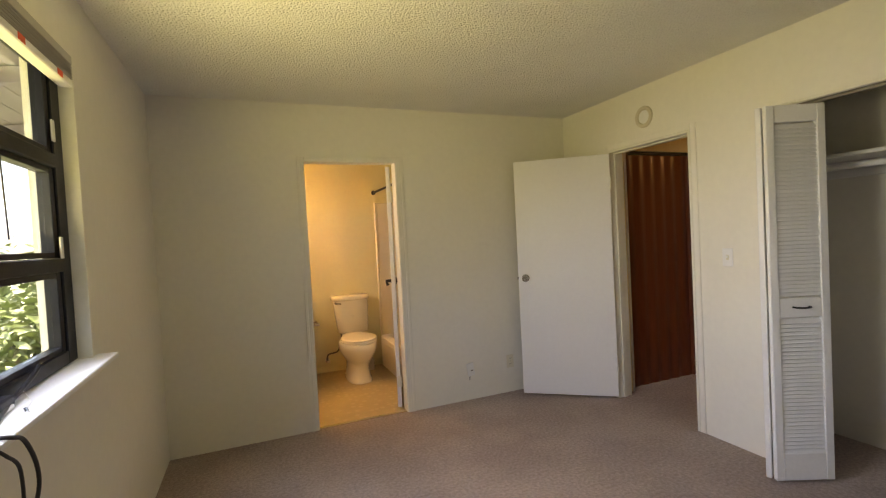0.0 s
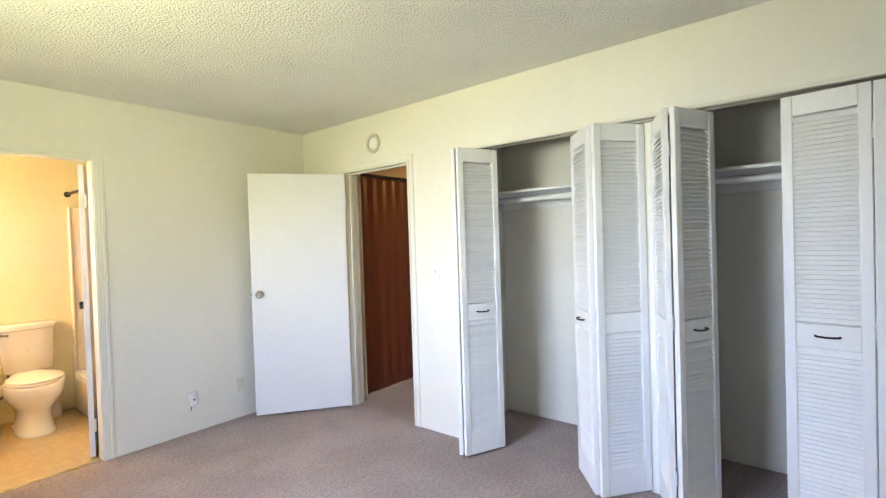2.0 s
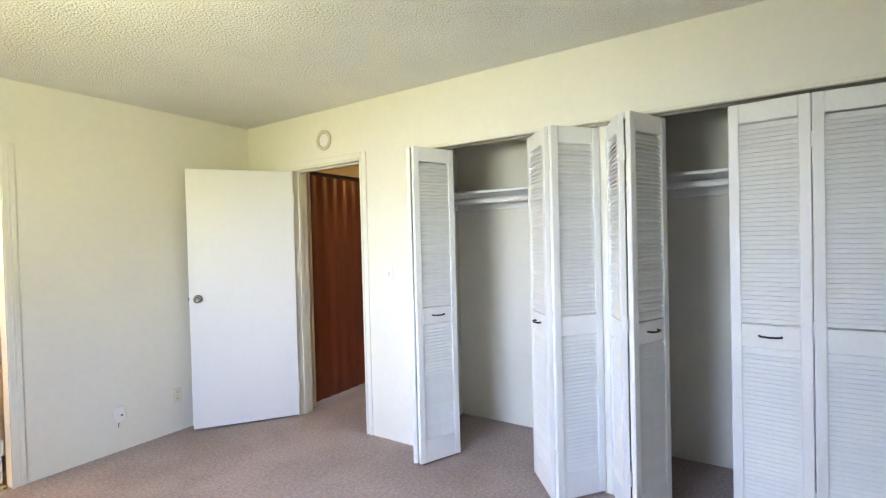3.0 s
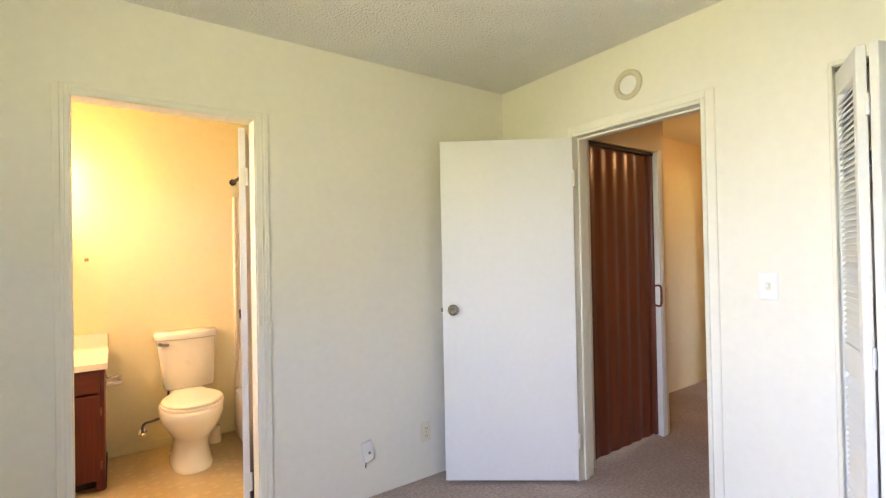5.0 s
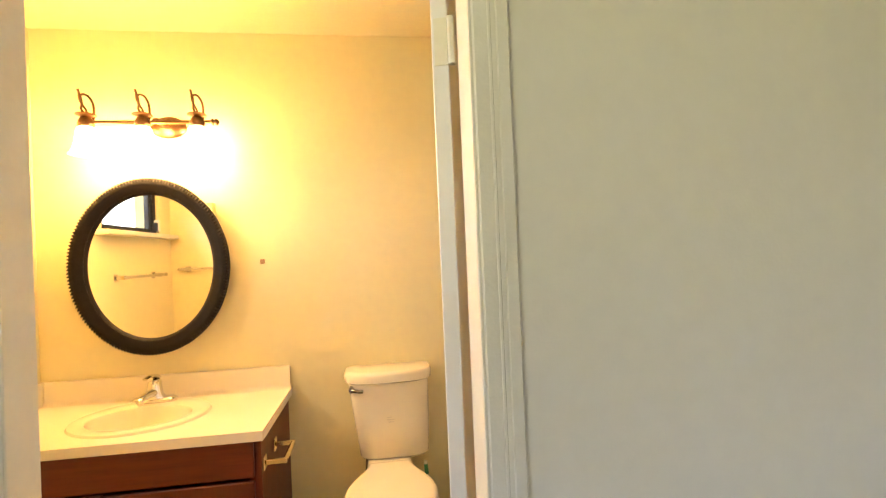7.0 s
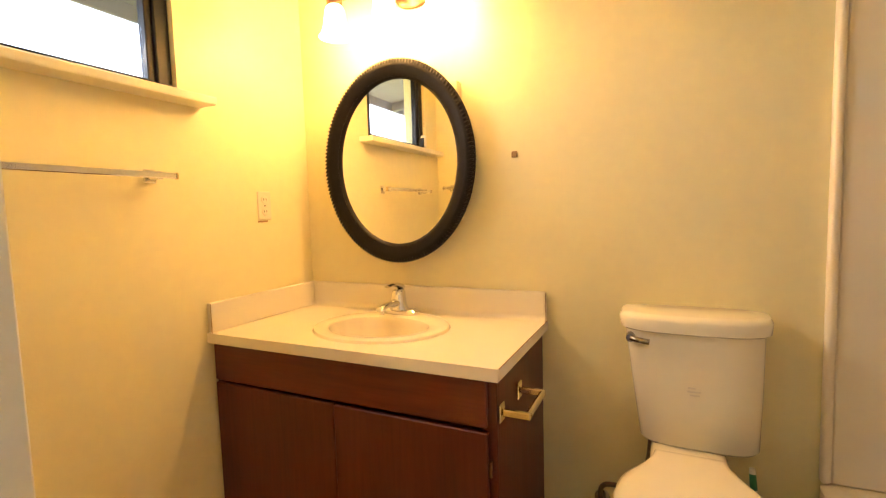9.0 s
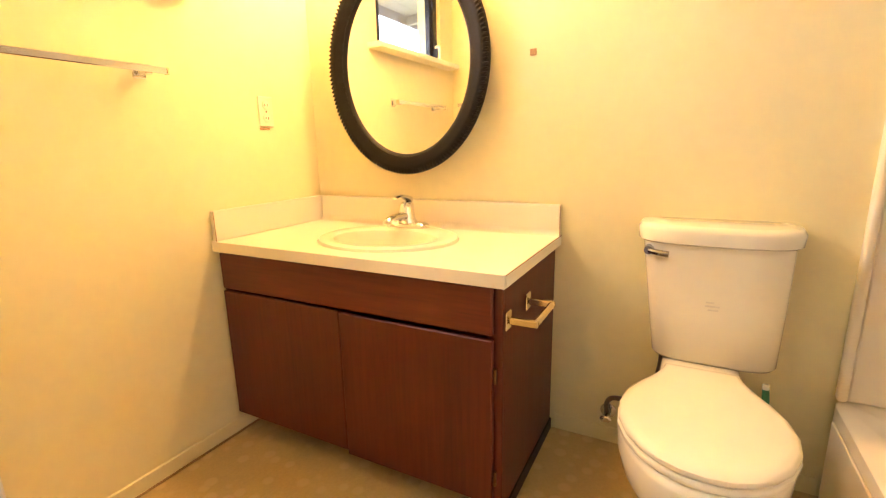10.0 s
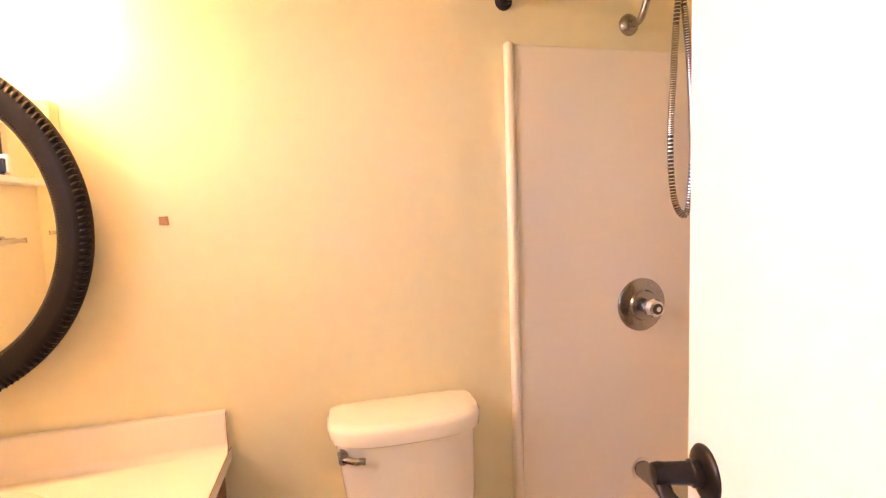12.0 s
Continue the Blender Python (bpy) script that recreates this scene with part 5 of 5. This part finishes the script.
part("hose", tube(nb(), [(0.625, YB2 - 0.045, 0.140), (0.622, YB2 - 0.048, 0.175), (0.640, YB2 - 0.055, 0.205), (0.69, YB2 - 0.06, 0.215), (0.74, YB2 - 0.065, 0.235), (0.775, YB2 - 0.075, 0.33), (0.785, YB2 - 0.085, 0.438)], 0.0085, 10, 6), BRAID, sv, smooth=60)

br = thing("toilet_brush", "white toilet brush with green grip standing beside the toilet", "toilet brush", (1.073, 5.000, 0))
part("cup", lathe(nb(), [(0.042, -0.003), (0.045, 0.01), (0.038, 0.11), (0.041, 0.118), (0.036, 0.118), (0.034, 0.02), (0.004, 0.015)], Matrix.Translation((1.073, 5.000, 0)), 24), PORCELAIN, br, smooth=50)
part("handle", rod(nb(), (1.073, 5.000, 0.016), (1.060, 5.02, 0.33), 0.010, 0.008, 12), PORCELAIN, br, smooth=40)
part("grip", rod(nb(), (1.060, 5.02, 0.3305), (1.057, 5.025, 0.375), 0.010, 0.009, 12), GREEN, br, "ribbed dark green grip", smooth=40)
part("grip_tip", rod(nb(), (1.057, 5.025, 0.3755), (1.056, 5.027, 0.390), 0.009, 0.008, 12), PORCELAIN, br, smooth=40)

# ---- tub and shower ----
TUX0, TUX1, TUY0, TUY1, TUZ = 1.238, XT - 0.001, YB + 0.001, YB2 - 0.001, 0.332
tb = thing("bathtub", "ivory alcove bathtub with straight apron", "bathtub", ((TUX0 + TUX1) / 2, 4.42, 0))
cxm, cym = (TUX0 + TUX1) / 2, (TUY0 + TUY1) / 2
hx, hy = (TUX1 - TUX0) / 2, (TUY1 - TUY0) / 2
b = nb()
loft(b, [oval(cxm, cym, -0.004, hx, hy, hy, 40, 64), oval(cxm, cym, TUZ - 0.010, hx, hy, hy, 40, 64), oval(cxm, cym, TUZ, hx - 0.012, hy - 0.004, hy - 0.004, 40, 64), oval(cxm, cym, TUZ, hx - 0.075, hy - 0.075, hy - 0.075, 7, 64),
         oval(cxm, cym, TUZ - 0.02, hx - 0.095, hy - 0.09, hy - 0.09, 6, 64), oval(cxm, cym, 0.08, hx - 0.15, hy - 0.16, hy - 0.14, 5, 64), oval(cxm, cym, 0.06, hx - 0.20, hy - 0.24, hy - 0.2, 5, 64)])
part("shell", b, SURROUND, tb, smooth=40)
part("apron_panel", bx(TUX0 - 0.006, TUX0 - 0.0005, TUY0 + 0.04, TUY1 - 0.05, 0.04, TUZ - 0.05, bevel=0.003), SURROUND, tb)
su = thing("tub_surround", "ivory moulded tub surround panels with rounded edge", "tub surround", (cxm, YB2, TUZ), kind="structure")
SZ = 1.845
b = nb()
box(b, TUX0 + 0.028, XT - 0.021, YB2 - 0.020, YB2 - 0.001, TUZ + 0.001, SZ, bevel=0.006, seg=2)
part("panel", b, SURROUND, su)
part("edge", bx(TUX0 + 0.002, TUX0 + 0.0275, YB2 - 0.034, YB2 - 0.001, TUZ + 0.001, SZ + 0.004, bevel=0.011, seg=4), SURROUND, su, smooth=40)
part("panel", bx(XT - 0.020, XT - 0.001, TUY0, YB2 - 0.001, TUZ + 0.001, SZ, bevel=0.005, seg=2), SURROUND, su)
part("panel", bx(TUX0 + 0.028, XT - 0.021, TUY0, TUY0 + 0.019, TUZ + 0.001, SZ, bevel=0.005, seg=2), SURROUND, su)


def facing(x, y, z):
    return Matrix.Translation((x, y, z)) @ Vector((0, -1, 0)).to_track_quat("Z", "Y").to_matrix().to_4x4()


WYF = YB2 - 0.020
vv = thing("shower_valve", "round chrome shower valve with clear knob", "shower valve", (1.690, WYF, 1.046))
m = facing(1.690, WYF, 1.046)
part("escutcheon", lathe(nb(), [(0.086, 0), (0.086, 0.003), (0.078, 0.009), (0.050, 0.013), (0.046, 0.020), (0.030, 0.024)], m, 40), NICKEL, vv, smooth=30)
k = part("knob", lathe(nb(), [(0.014, 0.022), (0.014, 0.040), (0.027, 0.044), (0.030, 0.058), (0.026, 0.075), (0.018, 0.078)], m, 8), STEEL, vv, "faceted chrome knob")
part("cap", lathe(nb(), [(0.017, 0.077), (0.017, 0.081), (0.014, 0.083), (0.002, 0.083)], m, 20), SLOT, k, "black knob cap", smooth=40)
part("cap_centre", lathe(nb(), [(0.008, 0.082), (0.008, 0.0845), (0.001, 0.085)], m, 14), STEEL, k)
ts = thing("tub_spout", "chrome tub spout under the valve", "tub spout", (1.690, WYF, 0.50))
b = nb()
rings = []
for u, r, dz in ((0.0, 0.030, 0), (0.02, 0.029, 0), (0.07, 0.026, -0.004), (0.12, 0.025, -0.016), (0.145, 0.024, -0.034), (0.150, 0.021, -0.052)):
    rings.append([Vector((1.690 + r * math.cos(a), WYF - u, 0.492 + dz + r * math.sin(a) * (1 if u < 0.13 else 0.7))) for a in [2 * math.pi * q / 24 for q in range(24)]])
loft(b, rings)
part("body", b, NICKEL, ts, smooth=50)
part("flange", lathe(nb(), [(0.038, 0), (0.037, 0.005), (0.030, 0.008)], facing(1.690, WYF, 0.492), 24), STEEL, ts, smooth=40)
sa = thing("handheld_shower", "chrome shower arm with hanging ribbed hose", "shower", (1.660, YB2, 1.925))
part("flange", lathe(nb(), [(0.033, 0), (0.032, 0.006), (0.022, 0.016), (0.011, 0.020)], facing(1.660, YB2, 1.925), 28), NICKEL, sa, smooth=45)
part("arm", tube(nb(), [(1.660, YB2 - 0.012, 1.925), (1.662, YB2 - 0.06, 1.925), (1.667, YB2 - 0.11, 2.025), (1.662, YB2 - 0.15, 2.04), (1.678, YB2 - 0.19, 2.025)], 0.0105, 12, 6), NICKEL, sa, smooth=60)
part("hand_shower", lathe(nb(), [(0.014, 0), (0.02, -0.01), (0.024, -0.03), (0.045, -0.06), (0.047, -0.07), (0.004, -0.072)], Matrix.Translation((1.678, YB2 - 0.195, 2.025)), 24), NICKEL, sa, smooth=40)
HOSEPTS = [(1.678, 4.945, 1.99), (1.655, 4.935, 1.88), (1.640, 4.93, 1.70), (1.632, 4.93, 1.52), (1.645, 4.93, 1.38), (1.678, 4.93, 1.335), (1.695, 4.93, 1.39), (1.702, 4.93, 1.55), (1.690, 4.93, 1.75), (1.676, 4.94, 1.93)]
hose = part("hose", tube(nb(), HOSEPTS, 0.0078, 12, 10), HOSECORE, sa, "ribbed chrome hose", smooth=60)


def spine(pts, rounds=30):
    P = [Vector(p) for p in pts]
    out = []
    for i in range(len(P) - 1):
        a, b_, c, d_ = P[max(0, i - 1)], P[i], P[i + 1], P[min(len(P) - 1, i + 2)]
        for k in range(rounds):
            t = k / rounds
            out.append(0.5 * (2 * b_ + (c - a) * t + (2 * a - 5 * b_ + 4 * c - d_) * t * t + (3 * b_ - a - 3 * c + d_) * t ** 3))
    return out


b = nb()
sp_ = spine(HOSEPTS)
last = sp_[0]
for i in range(1, len(sp_) - 1):
    if (sp_[i] - last).length > 0.0058:
        d_ = (sp_[i + 1] - sp_[i - 1]).normalized()
        rod(b, sp_[i] - d_ * 0.0015, sp_[i] + d_ * 0.0015, 0.0096, seg=10)
        last = sp_[i]
ribs = part("ribbing", b, HOSE, hose, smooth=40)
ribs["kind"] = "stuff"
cr = thing("shower_curtain_rod", "dark bronze shower curtain rod along the tub", "curtain rod", (1.248, 4.42, 1.95))
part("tube", rod(nb(), (1.248, YB + 0.012, 1.968), (1.248, YB2 - 0.012, 1.968), 0.0125), DARKMETAL, cr, smooth=40)
for y, s in ((YB2, -1), (YB, 1)):
    fm = Matrix.Translation((1.248, y, 1.968)) @ Vector((0, s, 0)).to_track_quat("Z", "Y").to_matrix().to_4x4()
    part("flange", lathe(nb(), [(0.026, 0), (0.025, 0.008), (0.017, 0.014), (0.016, 0.030)], fm, 24), DARKMETAL, cr, smooth=40)

# ---- outside ----
b = nb()
bmesh.ops.create_grid(b, x_segments=40, y_segments=40, size=400)
for v in b.verts:
    v.co.z = -0.35
structure("ground", b, GRASS, "lawn reaching to the horizon", "lawn")
ev = thing("roof_eave", "grey board eave with rafters over the windows", "eave", (XO - 0.5, 2.0, 2.55), kind="structure")
for i in range(8):
    x1 = XO - 0.002 - i * 0.146
    x2 = x1 - 0.142
    b = nb()
    loft(b, [[Vector((x, y, 2.565 - 0.12 * (XO - x))) + Vector((0, 0, h)) for y, h in ((YS - 0.6, 0), (12.0, 0), (12.0, 0.018), (YS - 0.6, 0.018))] for x in (x1, x2)])
    part("board", b, EAVE, ev)
for i in range(11):
    y = -1.6 + i * 1.22
    b = nb()
    loft(b, [[Vector((x, y + s, z)) for s, z in ((-0.022, zt), (0.022, zt), (0.022, zt - 0.09), (-0.022, zt - 0.09))] for x, zt in ((XO - 0.002, 2.555), (XO - 1.165, 2.42))])
    part("rafter", b, EAVE, ev)
b = nb()
loft(b, [[Vector((x, y, z)) for y, z in ((YS - 0.6, zt), (12.0, zt), (12.0, zt + 0.03), (YS - 0.6, zt + 0.03))] for x, zt in ((XO - 0.002, 2.588), (XO - 1.195, 2.447))])
part("sheathing", b, EAVE, ev)
part("fascia", bx(XO - 1.195, XO - 1.168, YS - 0.6, 12.0, 2.335, 2.44, bevel=0.004), EAVE, ev)
structure("roof_slab", bx(XO, 8.5, YS - 0.6, 12.0, 2.62, 2.75), STUCCO, "plain roof closing the house", "roof")


def shrub(at, radius, height, label, seed, leaves=2600):
    rnd = random.Random(seed)
    t = thing("shrub", label, "shrub", at, "shrubs by the house")
    b = nb()
    x, y, z = at
    tips = []
    for i in range(9):
        a = rnd.uniform(0, 6.28)
        r = radius * rnd.uniform(0.25, 0.75)
        tip = (x + r * math.cos(a), y + r * math.sin(a), z + height * rnd.uniform(0.55, 0.9))
        tips.append(tip)
        mid = (x + 0.35 * r * math.cos(a + 0.3), y + 0.35 * r * math.sin(a + 0.3), z + height * 0.35)
        tube(b, [(x + rnd.uniform(-0.05, 0.05), y, z), mid, tip], 0.018, 6, 3)
    part("trunk", b, BARK, t, smooth=60)
    verts, faces = [], []
    for i in range(leaves):
        tip = rnd.choice(tips)
        c = Vector((rnd.gauss(tip[0], radius * 0.26), rnd.gauss(tip[1], radius * 0.26), max(z + 0.1, rnd.gauss(tip[2], height * 0.2))))
        u = Vector((rnd.uniform(-1, 1), rnd.uniform(-1, 1), rnd.uniform(-0.5, 0.5))).normalized()
        w = u.cross(Vector((rnd.uniform(-1, 1), rnd.uniform(-1, 1), 1))).normalized()
        l = rnd.uniform(0.05, 0.10)
        k = len(verts)
        verts += [c - u * l, c + w * l * 0.38, c + u * l, c - w * l * 0.38, c + u * l * 0.1 + u.cross(w) * l * 0.12]
        faces += [(k, k + 1, k + 4), (k + 1, k + 2, k + 4), (k + 2, k + 3, k + 4), (k + 3, k, k + 4)]
    me = bpy.data.meshes.new("crown")
    me.from_pydata(verts, [], faces)
    me.materials.append(LEAF)
    part("crown", me, LEAF, t, "bright green small leaves")


shrub((-2.0, 5.2, -0.35), 0.9, 1.35, "leafy green shrub outside the bedroom window", 1)
shrub((-3.0, 7.4, -0.35), 1.2, 1.45, "leafy green shrub outside the bedroom window", 2)
shrub((-1.9, 8.9, -0.35), 1.0, 1.3, "leafy green shrub outside the bedroom window", 3)
shrub((-4.4, 9.8, -0.35), 1.4, 1.6, "leafy green shrub outside the bedroom window", 4)
